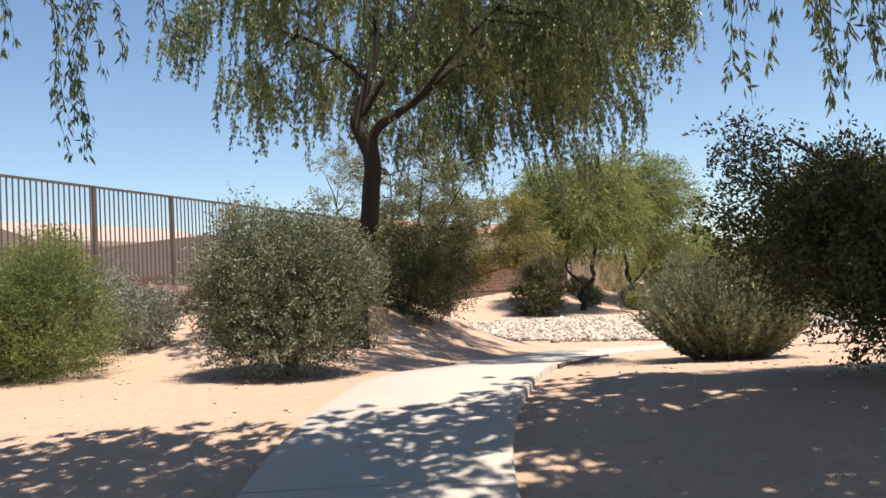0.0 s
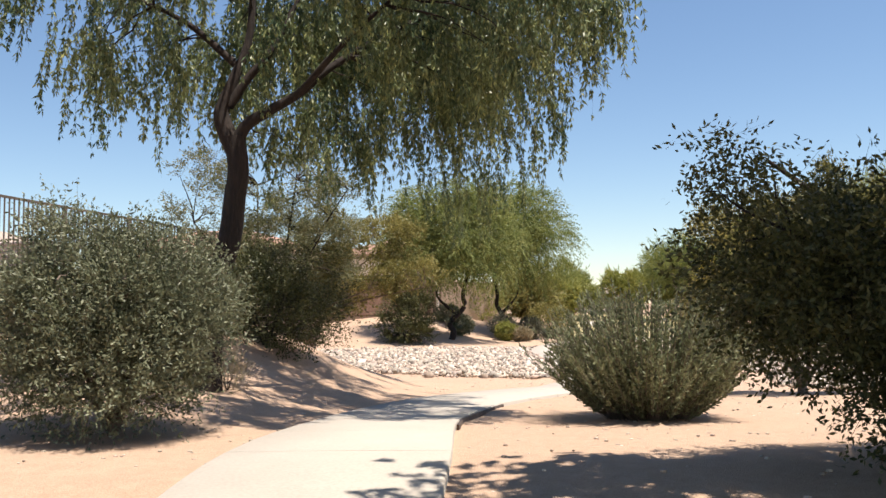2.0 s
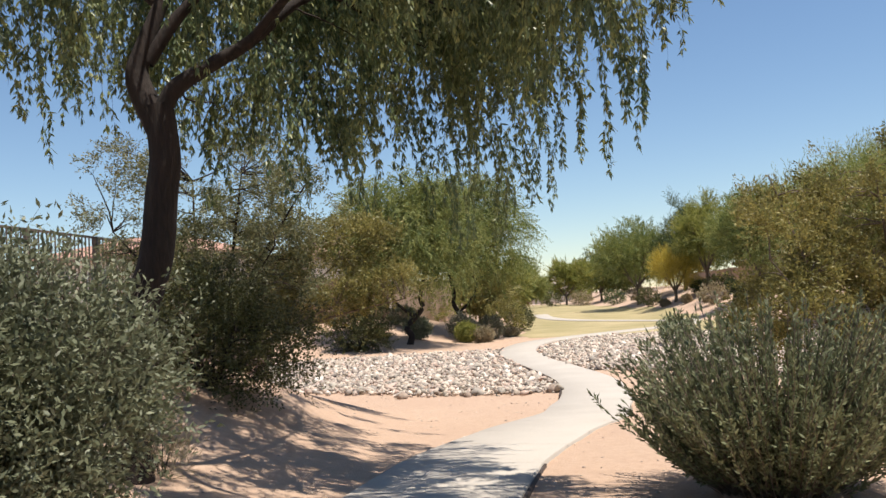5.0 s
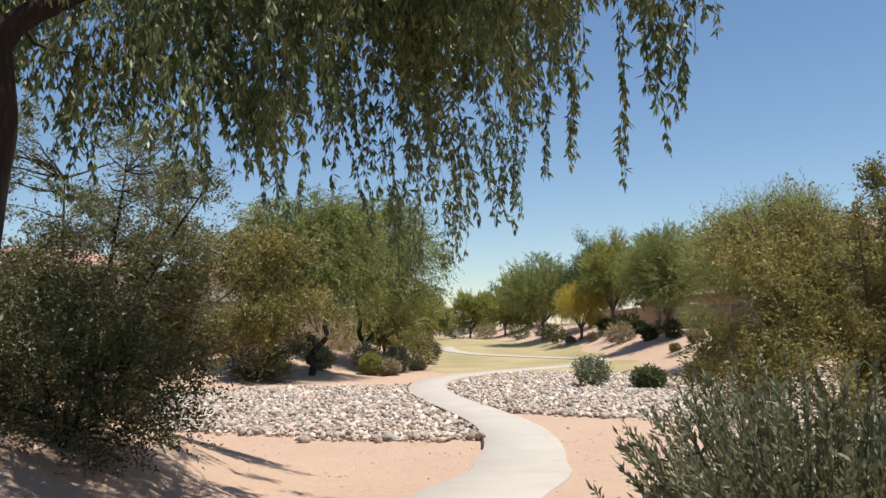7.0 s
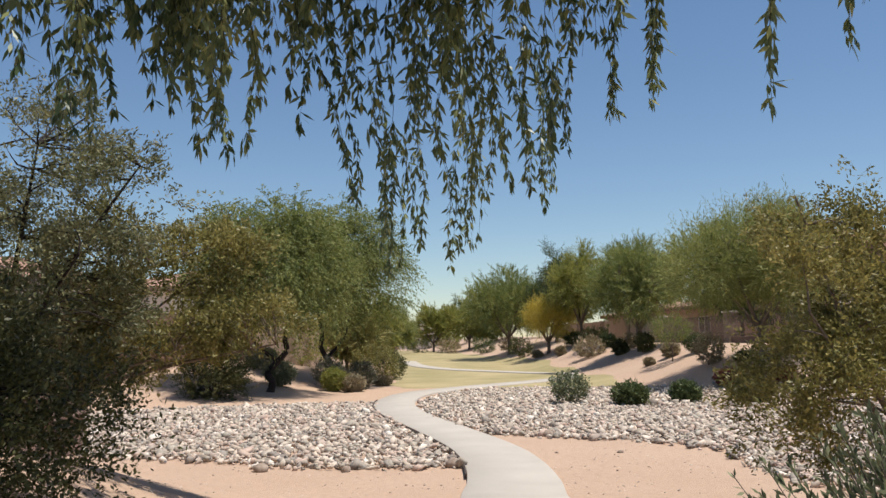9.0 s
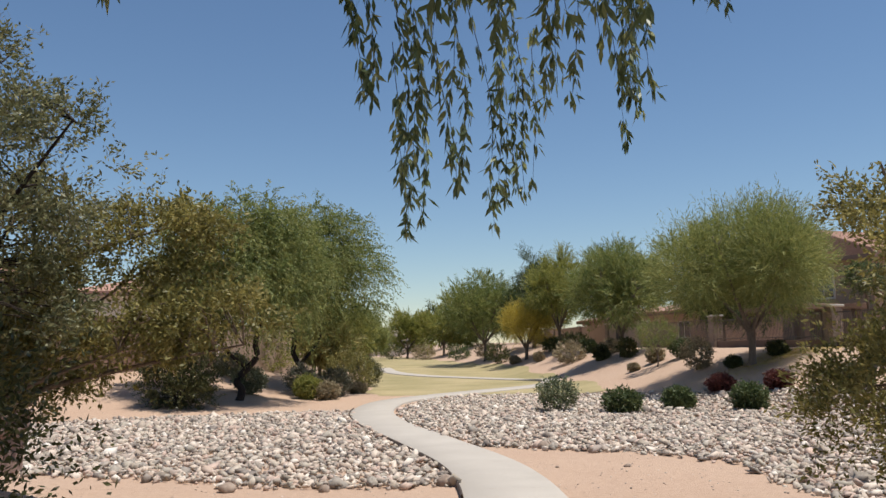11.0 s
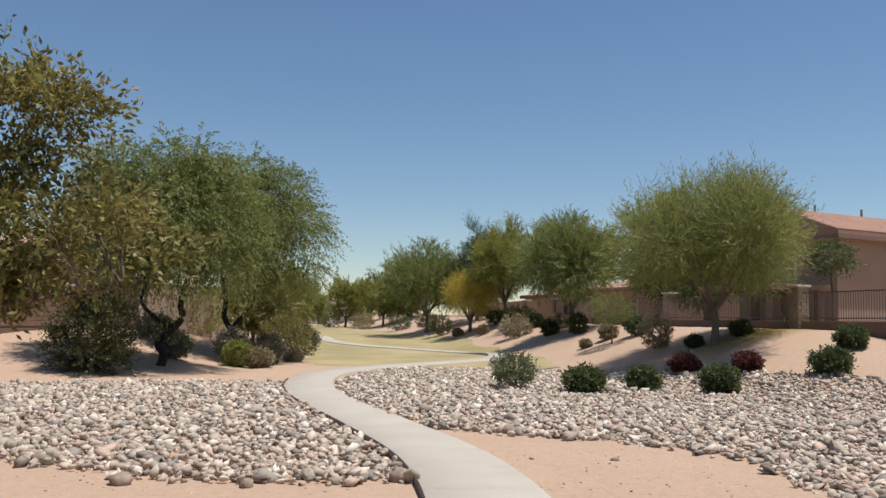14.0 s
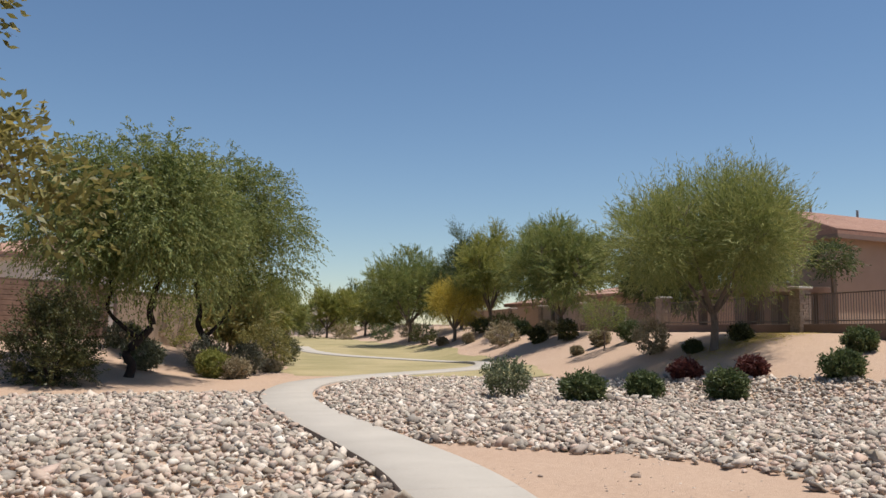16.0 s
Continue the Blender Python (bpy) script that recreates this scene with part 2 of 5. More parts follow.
def tubes(paths, sides=6):
    """Tapered tubes along point lists: each path is (points n x 3, radii n)."""
    vs, fs, base = [], [], 0
    ang = np.linspace(0, 2 * np.pi, sides, endpoint=False)
    for pts, rad in paths:
        pts, rad = np.asarray(pts, float), np.asarray(rad, float)
        d = np.gradient(pts, axis=0)
        d /= np.linalg.norm(d, axis=1, keepdims=True) + 1e-9
        ref = np.where(np.abs(d[:, 2:3]) > 0.9, [[1.0, 0, 0]], [[0, 0, 1.0]])
        u = np.cross(d, ref)
        u /= np.linalg.norm(u, axis=1, keepdims=True) + 1e-9
        w = np.cross(d, u)
        ring = pts[:, None] + rad[:, None, None] * (np.cos(ang)[None, :, None] * u[:, None] + np.sin(ang)[None, :, None] * w[:, None])
        n = len(pts)
        vs.append(ring.reshape(-1, 3))
        i, j = np.meshgrid(np.arange(n - 1), np.arange(sides), indexing="ij")
        k = (j + 1) % sides
        fs.append((np.stack([i * sides + j, i * sides + k, (i + 1) * sides + k, (i + 1) * sides + j], -1) + base).reshape(-1, 4))
        base += n * sides
    return np.concatenate(vs), np.concatenate(fs)


def bend(rng, a, b, n=6, sag=0.0, wob=0.06):
    """A crooked line from a to b."""
    a, b = np.asarray(a, float), np.asarray(b, float)
    t = np.linspace(0, 1, n)[:, None]
    p = a + (b - a) * t
    length = np.linalg.norm(b - a)
    k = np.sin(np.pi * t)
    p = p + k * rng.normal(0, wob * length, (1, 3)) + k * np.array([[0, 0, sag * length]])
    p[1:-1] += rng.normal(0, wob * 0.25 * length, (n - 2, 3))
    return p


def in_lobes(rng, lobes, n, shell=0.5, clumps=0, scatter=0.2):
    """n places in a union of ellipsoids, more of them near the outside, gathered in clumps."""
    lobes = np.asarray(lobes, float)
    if clumps:
        c, d, which = in_lobes(rng, lobes, clumps, shell)
        pick = rng.choice(clumps, n, p=(lambda q: q / q.sum())(rng.uniform(0.3, 1.0, clumps)))
        off = rng.normal(0, 1, (n, 3))
        return c[pick] + off * np.asarray(scatter), d[pick] + off * 0.35, which[pick]
    vol = np.prod(lobes[:, 3:], axis=1) ** (2 / 3)
    which = rng.choice(len(lobes), n, p=vol / vol.sum())
    d = rng.normal(size=(n, 3))
    d /= np.linalg.norm(d, axis=1, keepdims=True)
    r = rng.uniform(0, 1, (n, 1)) ** (1 / 3)
    r = r * (1 - shell) + shell * (1 - 0.35 * rng.uniform(0, 1, (n, 1)) ** 2)
    return lobes[which, :3] + d * r * lobes[which, 3:], d, which


def sprays(rng, roots, heads, lengths, count, leaf, width, droop=0.0, spread=0.9, jitter=0.03, hang=0.0, nodes=0):
    """Twigs from the roots along the heads, sagging by droop, each set with count leaves; returns the leaves' quads and the twigs' quads."""
    n = len(roots)
    t = (np.arange(count) + rng.uniform(0, 1, (n, count))) / count
    if nodes:
        t = (np.floor(t * nodes) + 0.9) / nodes
    L = lengths[:, None, None]
    p = roots[:, None] + heads[:, None] * L * t[..., None]
    p[..., 2] -= droop * (L[..., 0] * t) ** 1.6
    along = np.repeat(heads[:, None], count, 1).copy()
    along[..., 2] -= 1.6 * droop * (L[..., 0] * t) ** 0.6
    along /= np.linalg.norm(along, axis=2, keepdims=True) + 1e-9
    p = p + rng.normal(0, jitter, p.shape)
    d = along + rng.normal(0, spread, p.shape)
    d[..., 2] -= hang
    d /= np.linalg.norm(d, axis=2, keepdims=True) + 1e-9
    w = np.cross(d, rng.normal(size=d.shape))
    w /= np.linalg.norm(w, axis=2, keepdims=True) + 1e-9
    ln = leaf * rng.uniform(0.6, 1.25, p.shape[:2])[..., None]
    wd = width * rng.uniform(0.7, 1.2, p.shape[:2])[..., None]
    quad = np.stack([p, p + d * ln * 0.45 + w * wd * 0.5, p + d * ln, p + d * ln * 0.45 - w * wd * 0.5], 2).reshape(-1, 3)
    leaves = (quad, np.arange(len(quad), dtype=np.int32).reshape(-1, 4))
    s = np.linspace(0, 1, 3)
    q = roots[:, None] + heads[:, None] * L * s[None, :, None]
    q[..., 2] -= droop * (L[..., 0] * s[None]) ** 1.6
    return leaves, q


def thin(q, r):
    """Thin three-sided twigs along the lines q (n x k x 3)."""
    n, k, _ = q.shape
    ang = np.array([0, 2.1, 4.2])
    off = np.stack([np.cos(ang), np.sin(ang), 0 * ang], -1)
    rad = np.linspace(r, r * 0.4, k)[None, :, None, None]
    v = (q[:, :, None] + off[None, None] * rad).reshape(-1, 3)
    i, a, b = np.meshgrid(np.arange(n), np.arange(k - 1), np.arange(3), indexing="ij")
    base = i * k * 3 + a * 3
    c = (b + 1) % 3
    return v, np.stack([base + b, base + c, base + 3 + c, base + 3 + b], -1).reshape(-1, 4)


def joined(*sets):
    vs, fs, k = [], [], 0
    for v, f in sets:
        vs.append(v)
        fs.append(f + k)
        k += len(v)
    return np.concatenate(vs), np.concatenate(fs)


def tree(name, x, y, label, category, trunk, limbs, lobes, leaf_mat, bark_mat, twigs=1200, count=14, leaf=0.07, width=0.016, length=0.6, droop=0.0,
         spread=0.7, up=0.2, hang=0.0, shell=0.5, seed=1, twig_r=0.004, branches=60, z=None, jitter=0.03, group="", clumps=0, scatter=0.2, nodes=0, skirt=False):
    """A plant at (x, y). Trunk: (points, radii); limbs: list of (points, radii); lobes of the crown, all from its foot."""
    rng = np.random.default_rng(seed)
    top = anchor(name, x, y, gz(x, y) - 0.03 if z is None else z)
    tagged(top, label, category, group)
    big = [(np.asarray(a, float), np.asarray(b, float)) for a, b in ([trunk] if trunk else []) + list(limbs)]
    if trunk:
        v, f = tubes([big[0]], 10)
        put("trunk", mesh_of("trunk", v, f, bark_mat, True), top)
    rest = big[1:] if trunk else big
    joints = np.concatenate([b[0][1:] for b in big])
    roots, outs, _ = in_lobes(rng, lobes, twigs, shell, clumps, scatter)
    extra = []
    for i in range(branches):
        g = roots[rng.integers(len(roots))]
        near = joints[np.argmin(np.linalg.norm((joints - g) * [1, 1, 1.3], axis=1) + 0.6 * np.maximum(0, joints[:, 2] - g[2]))]
        span = np.linalg.norm(g - near)
        extra.append((bend(rng, near, g, 6, 0.08, 0.07), np.linspace(0.008 + 0.008 * span, 0.003, 6)))
    if trunk:
        for bp, br in rest:
            put("limb", mesh_of("limb", *tubes([(bp, br)], 8), bark_mat, True), top)
    else:
        extra = list(rest) + extra
    tagged(put("branchwork", mesh_of("branchwork", *tubes(extra, 5), bark_mat, True), top), kind="stuff")
    heads = outs * np.array([1, 1, 0.6]) + rng.normal(0, 0.45, outs.shape) + [0, 0, up]
    if skirt:
        lo, hi = np.percentile(roots[:, 2], [2, 98])
        heads[:, 2] -= 1.5 * up * (1 - np.clip((roots[:, 2] - lo) / (0.6 * (hi - lo)), 0, 1))
    heads /= np.linalg.norm(heads, axis=1, keepdims=True)
    lens = length * rng.uniform(0.55, 1.3, len(roots))
    if hang:
        lo, hi = np.percentile(roots[:, 2], [2, 98])
        hang = (hang * np.clip(1.25 - 1.6 * (roots[:, 2] - lo) / (hi - lo), 0, 1))[:, None]
    leaves, lines = sprays(rng, roots, heads, lens, count, leaf, width, droop, spread, jitter, hang, nodes)
    put("crown", mesh_of("crown", *leaves, leaf_mat), top)
    if twig_r:
        tagged(put("fine_wood", mesh_of("fine_wood", *thin(lines[::2, ::1], twig_r), TWIG if twig_r > 0.0025 else bark_mat), top), kind="stuff")
    return top


def sheet(name, xs, ys, zf, mat):
    X, Y = np.meshgrid(xs, ys)
    Z = zf(X, Y)
    v = np.stack([X, Y, Z], -1).reshape(-1, 3)
    a, b = len(ys), len(xs)
    i, j = np.meshgrid(np.arange(a - 1), np.arange(b - 1), indexing="ij")
    k = i * b + j
    return mesh_of(name, v, np.stack([k, k + 1, k + b + 1, k + b], -1).reshape(-1, 4), mat, True), X, Y


# ---- ground, path, lawn ----
xs = np.concatenate([-np.geomspace(1500, 30, 26), np.arange(-28, 32, 0.4), np.geomspace(34, 1500, 26)])
ys = np.concatenate([-np.geomspace(1500, 14, 24), np.arange(-12, 66, 0.4), np.geomspace(68, 3000, 44)])


def rough_ground(x, y):
    x, y = np.asarray(x), np.asarray(y)
    lump = 0.018 * np.sin(2.1 * x + 0.7 * y) * np.sin(1.7 * y - 0.4 * x) + 0.012 * np.sin(5.3 * x) * np.sin(4.7 * y + x)
    return ground_z(x, y) + lump


me, _, _ = sheet("ground", xs, ys, rough_ground, SAND)
tagged(put("ground", me), "pale pinkish-tan decomposed granite ground, raked smooth", "ground", kind="structure")

CENTRE = [(2.0, -8.0), (1.2, -4.0), (0.15, -0.4), (-0.5, 1.7), (-1.02, 3.5), (-1.22, 4.9), (-1.25, 6.4), (-1.31, 7.6), (-1.38, 9.2), (-1.34, 10.6), (-1.04, 12.1), (-0.8, 13.05), (-0.2, 14.8), (0.14, 15.8), (1.06, 18.0), (1.46, 19.8), (1.85, 21.4), (2.18, 23.5),
          (2.28, 26.0), (2.0, 30.0), (1.65, 34.4), (1.72, 38.5), (2.35, 42.2), (3.5, 45.4), (5.6, 48.2), (8.6, 51.2), (12.0, 54.4), (14.6, 58.0), (15.0, 62.0), (12.6, 67.5),
          (9.6, 74.0), (8.2, 82.0), (8.6, 92.0)]


def spline(points, gap):
    """A smooth line through the points, at even steps."""
    P = np.asarray(points, float)
    P = np.vstack([2 * P[0] - P[1], P, 2 * P[-1] - P[-2]])
    out = []
    for i in range(1, len(P) - 2):
        t = np.linspace(0, 1, 24, endpoint=False)[:, None]
        a, b, c, d = P[i - 1], P[i], P[i + 1], P[i + 2]
        out.append(0.5 * (2 * b + (c - a) * t + (2 * a - 5 * b + 4 * c - d) * t**2 + (3 * b - a - 3 * c + d) * t**3))
    Q = np.vstack(out + [P[-2:-1]])
    s = np.concatenate([[0], np.cumsum(np.linalg.norm(np.diff(Q, axis=0), axis=1))])
    u = np.arange(0, s[-1], gap)
    return np.stack([np.interp(u, s, Q[:, 0]), np.interp(u, s, Q[:, 1])], -1)


line = spline(CENTRE, 0.25)
tang = np.gradient(line, axis=0)
tang /= np.linalg.norm(tang, axis=1, keepdims=True)
side = np.stack([tang[:, 1], -tang[:, 0]], -1)
HALF, PER = 0.74, 6
path = anchor("path", 0, 0, 0)
tagged(path, "curving pale concrete footpath of cast slabs", "path", kind="structure")
LIFT = 0.065
for k in range(0, len(line) - PER, PER):
    idx = np.arange(k, k + PER + 1)
    c, s2, tg = line[idx].copy(), side[idx], tang[idx]
    c[0] += tg[0] * 0.003
    c[-1] -= tg[-1] * 0.003
    zc = ground_z(c[:, 0], c[:, 1]) + LIFT
    prof = [(-HALF, -0.2), (-HALF, -0.012), (-HALF + 0.012, 0.0), (0, 0.004), (HALF - 0.012, 0.0), (HALF, -0.012), (HALF, -0.2)]
    vs = np.stack([np.column_stack([c + s2 * o, zc + h]) for o, h in prof], 1)
    n, w = len(idx), len(prof)
    i, j = np.meshgrid(np.arange(n - 1), np.arange(w - 1), indexing="ij")
    b = i * w + j
    q = np.stack([b, b + 1, b + w + 1, b + w], -1).reshape(-1, 4)
    caps = np.array([[0, 1, 5, 6], [(n - 1) * w + 6, (n - 1) * w + 5, (n - 1) * w + 1, (n - 1) * w]])
    put("slab", mesh_of("slab", vs.reshape(-1, 3), np.vstack([q, caps]), CONCRETE), path)


def edging(y0, y1, hand, rise):
    """A dark strip set on edge along one side of the path, standing in for the slabs' shadow line."""
    pick = (line[:, 1] > y0) & (line[:, 1] < y1)
    c = line[pick] + side[pick] * hand * (HALF + 0.022)
    zc = ground_z(line[pick][:, 0], line[pick][:, 1]) + LIFT
    prof = [(-0.012, -0.25), (-0.012, rise), (0.012, rise), (0.012, -0.25)]
    vs = np.stack([np.column_stack([c + side[pick] * o, zc + h]) for o, h in prof], 1)
    n = len(c)
    i, j = np.meshgrid(np.arange(n - 1), np.arange(4), indexing="ij")
    k = (j + 1) % 4
    q = np.stack([i * 4 + j, i * 4 + k, (i + 1) * 4 + k, (i + 1) * 4 + j], -1).reshape(-1, 4)
    q = np.vstack([q, [[0, 1, 2, 3], [n * 4 - 1, n * 4 - 2, n * 4 - 3, n * 4 - 4]]])
    tagged(put("edging", mesh_of("edging", vs.reshape(-1, 3), q, EDGE_SHADE)), "thin dark strip drawing the shadow line beside the concrete path", "edging", kind="structure")


# added dark strips: shade under the raised slab edges, built as geometry
edging(21.6, 41.0, -1, 0.035)
edging(9.0, 12.6, 1, -0.012)


def inside(poly, x, y):
    P = np.asarray(poly, float)
    x, y = np.asarray(x), np.asarray(y)
    hit = np.zeros(x.shape, bool)
    for (ax, ay), (bx, by) in zip(P, np.roll(P, -1, 0)):
        cross = ((ay > y) != (by > y)) & (x < (bx - ax) * (y - ay) / (by - ay + 1e-12) + ax)
        hit ^= cross
    return hit


# lawn of the basin: left and right edges by distance
rows_y = np.concatenate([np.arange(47.6, 70, 0.5), np.arange(70, 150, 2.0)])
vs, w = [], 40
rngl = np.random.default_rng(5)
for y in rows_y:
    left = 3.2 + 0.095 * (y - 54) + 5.5 * float(step(51.0, 47.4, y)) + 0.25 * math.sin(y * 0.9)
    right = 14.2 + 0.13 * min(y - 48, 30) + 0.3 * math.sin(y * 0.6 + 1)
    u = np.linspace(left, right, w)
    vs.append(np.column_stack([u, np.full(w, y), ground_z(u, np.full(w, y)) + 0.022 - 0.03 * (np.abs(np.linspace(-1, 1, w)) > 0.999)]))
i, j = np.meshgrid(np.arange(len(rows_y) - 1), np.arange(w - 1), indexing="ij")
b = i * w + j
tagged(put("lawn", mesh_of("lawn", np.concatenate(vs), np.stack([b, b + 1, b + w + 1, b + w], -1).reshape(-1, 4), GRASS, True)), "dry yellow-green mown lawn in the basin", "lawn", kind="structure")


# ---- walls, fences ----
def fence(name, a, b, base_h, height, z0, z1, label, wall_mat, posts, gap=0.11, post_gap=2.05, course=True):
    """A low wall with an iron picket fence on it from a to b."""
    a, b = Vector((*a, 0)), Vector((*b, 0))
    run = (b - a).length
    turn = math.degrees(math.atan2(b.y - a.y, b.x - a.x))
    top = anchor(name, a.x, a.y, z0, turn)
    tagged(top, label, "fence", kind="structure")
    if base_h:
        bm = bmesh.new()
        box(bm, (0, -0.12, -0.6), (run, 0.12, base_h), 0.015)
        part("base_wall", bm, wall_mat, top)
    for z in (0.10, height - 0.02):
        bm = bmesh.new()
        box(bm, (0, -0.016, base_h + z - 0.018), (run, 0.016, base_h + z + 0.018))
        part("rail", bm, IRON, top)
    bm = bmesh.new()
    box(bm, (-0.032, -0.032, 0), (0.032, 0.032, height + 0.05), 0.006)
    pm = bpy.data.meshes.new("post")
    bm.to_mesh(pm)
    bm.free()
    pm.materials.append(IRON)
    n = int(run / post_gap)
    for i in range(n + 1):
        put("post", pm, top, m=pose(i * post_gap, 0, base_h - 0.05))
    bm = bmesh.new()
    box(bm, (-0.0085, -0.0085, 0), (0.0085, 0.0085, height + 0.0))
    km = bpy.data.meshes.new("picket")
    bm.to_mesh(km)
    bm.free()
    km.materials.append(IRON)
    count = int(run / gap)
    for i in range(count):
        if abs((i * gap) % post_gap) > 0.04:
            put("picket", km, top, m=pose(i * gap + 0.02, 0, base_h))
    return top


fence("fence_left", (-9.03, 1.86), (-5.8, 23.4), 0.0, 1.53, 1.77, 1.77, "dark brown iron picket fence standing on a low stone wall", LAVA, True, gap=0.1, post_gap=1.78)

# low wall of brown field stone below the fence, stone by stone
wall = anchor("stone_wall", -9.15, 1.0, 0.55, math.degrees(math.atan2(21.54, 3.23)))
tagged(wall, "low retaining wall of rough brown field stone", "wall", kind="structure")
bm = bmesh.new()
box(bm, (0, -0.16, -0.4), (24.0, 0.14, 1.2))
part("core", bm, LAVA, wall)
rs = np.random.default_rng(11)


def pebble(rng, seg=6, rings=4, flat=0.6, rough=0.16):
    """A worn stone of unit size, 36 triangles."""
    v = [(0, 0, 1.0)]
    for r in range(1, rings):
        a = math.pi * r / rings
        for s in range(seg):
            b = 2 * math.pi * (s + 0.5 * (r % 2)) / seg
            v.append((math.sin(a) * math.cos(b), math.sin(a) * math.sin(b), math.cos(a)))
    v.append((0, 0, -1.0))
    v = np.array(v) * (1 + rng.normal(0, rough, (len(v), 1)))
    v *= [1.0, rng.uniform(0.5, 0.9), flat * rng.uniform(0.75, 1.2)]
    f = [(0, 1 + s, 1 + (s + 1) % seg) for s in range(seg)]
    for r in range(rings - 2):
        for s in range(seg):
            a, b = 1 + r * seg + s, 1 + r * seg + (s + 1) % seg
            c, d = a + seg, b + seg
            f += [(a, c, b), (b, c, d)]
    last = len(v) - 1
    f += [(last, last - seg + (s + 1) % seg, last - seg + s) for s in range(seg)]
    return v, np.array(f)


stone_meshes = []
for k in range(10):
    v, f = pebble(rs, flat=0.8)
    stone_meshes.append(mesh_of("stone", v, f, LAVA, False))
for r in range(5):
    u = 6.0
    while u < 24.0:
        w2 = rs.uniform(0.16, 0.34)
        m = pose(u + w2 / 2, 0.04 + rs.uniform(-0.02, 0.02) - 0.2, 0.28 + 0.2 * r + rs.uniform(-0.03, 0.03), rs.uniform(-20, 20), rs.uniform(-20, 20), rs.uniform(-15, 15)) @ Matrix.Diagonal((w2 * 0.58, 0.16, 0.15, 1))
        if r * 24 + u < 200:
            put("stone", stone_meshes[int(rs.integers(10))], wall, m=m)
        u += w2


# ---- boundary wall on the far bank: low brown wall, stone pillars, iron panels ----
def pillar(x, y, z, turn, h=1.75):
    top = anchor("stone_pillar", x, y, z, turn)
    tagged(top, "square pillar of stacked ledge stone with a pale cap", "pillar", "pillars of the boundary wall")
    bm = bmesh.new()
    box(bm, (-0.24, -0.24, -0.6), (0.24, 0.24, h))
    part("core", bm, LEDGE, top)
    rp = np.random.default_rng(int(abs(x * 10 + y)))
    z2 = -0.2
    while z2 < h - 0.12:
        hh = rp.uniform(0.09, 0.16)
        for a in range(4):
            u = -0.27
            while u < 0.2:
                ww = min(rp.uniform(0.16, 0.32), 0.27 - u)
                bm = bmesh.new()
                box(bm, (u + 0.006, -0.27 - rp.uniform(0, 0.02), z2 + 0.006), (u + ww - 0.006, -0.22, z2 + hh - 0.006), 0.008)
                bmesh.ops.rotate(bm, verts=bm.verts, cent=(0, 0, 0), matrix=Matrix.Rotation(a * math.pi / 2, 3, "Z"))
                part("stone", bm, LEDGE, top)
                u += ww
        z2 += hh
    bm = bmesh.new()
    box(bm, (-0.34, -0.34, h), (0.34, 0.34, h + 0.09), 0.02)
    part("cap", bm, CAP, top)
    return top


def bank_wall(a, b, z, base=0.42, kind="iron"):
    ax, ay = a
    run = math.hypot(b[0] - ax, b[1] - ay)
    turn = math.degrees(math.atan2(b[1] - ay, b[0] - ax))
    top = anchor("boundary_wall", ax, ay, z, turn)
    tagged(top, "brown stucco boundary wall with iron view panels" if kind == "iron" else "solid tan stucco boundary wall", "wall", kind="structure")
    h = base if kind == "iron" else 1.7
    bm = bmesh.new()
    box(bm, (0.25, -0.1, -0.8), (run - 0.25, 0.1, h), 0.01)
    part("wall_panel", bm, STUCCO_DARK if kind == "iron" else STUCCO, top)
    if kind == "iron":
        for zz in (0.52, 1.5):
            bm = bmesh.new()
            box(bm, (0.25, -0.015, zz), (run - 0.25, 0.015, zz + 0.04))
            part("rail", bm, IRON, top)
        bm = bmesh.new()
        box(bm, (-0.01, -0.01, base), (0.01, 0.01, 1.55))
        km = bpy.data.meshes.new("picket")
        bm.to_mesh(km)
        bm.free()
        km.materials.append(IRON)
        for i in range(int((run - 0.6) / 0.13)):
            put("picket", km, top, m=pose(0.35 + i * 0.13, 0, 0))
    return top


PILLARS = [(21.0, 27.0), (21.2, 34.0), (21.4, 41.6), (21.9, 52.3), (23.2, 64.5), (24.6, 74.0), (26.0, 84.0), (27.5, 96.0), (29.0, 110.0)]
for i, (px, py) in enumerate(PILLARS):
    zz = 1.62 + 0.008 * max(0, py - 52)
    pillar(px, py, zz, 2)
    if i:
        bank_wall(PILLARS[i - 1], (px, py), zz, kind="iron" if i in (1, 2, 3, 4) else "solid")


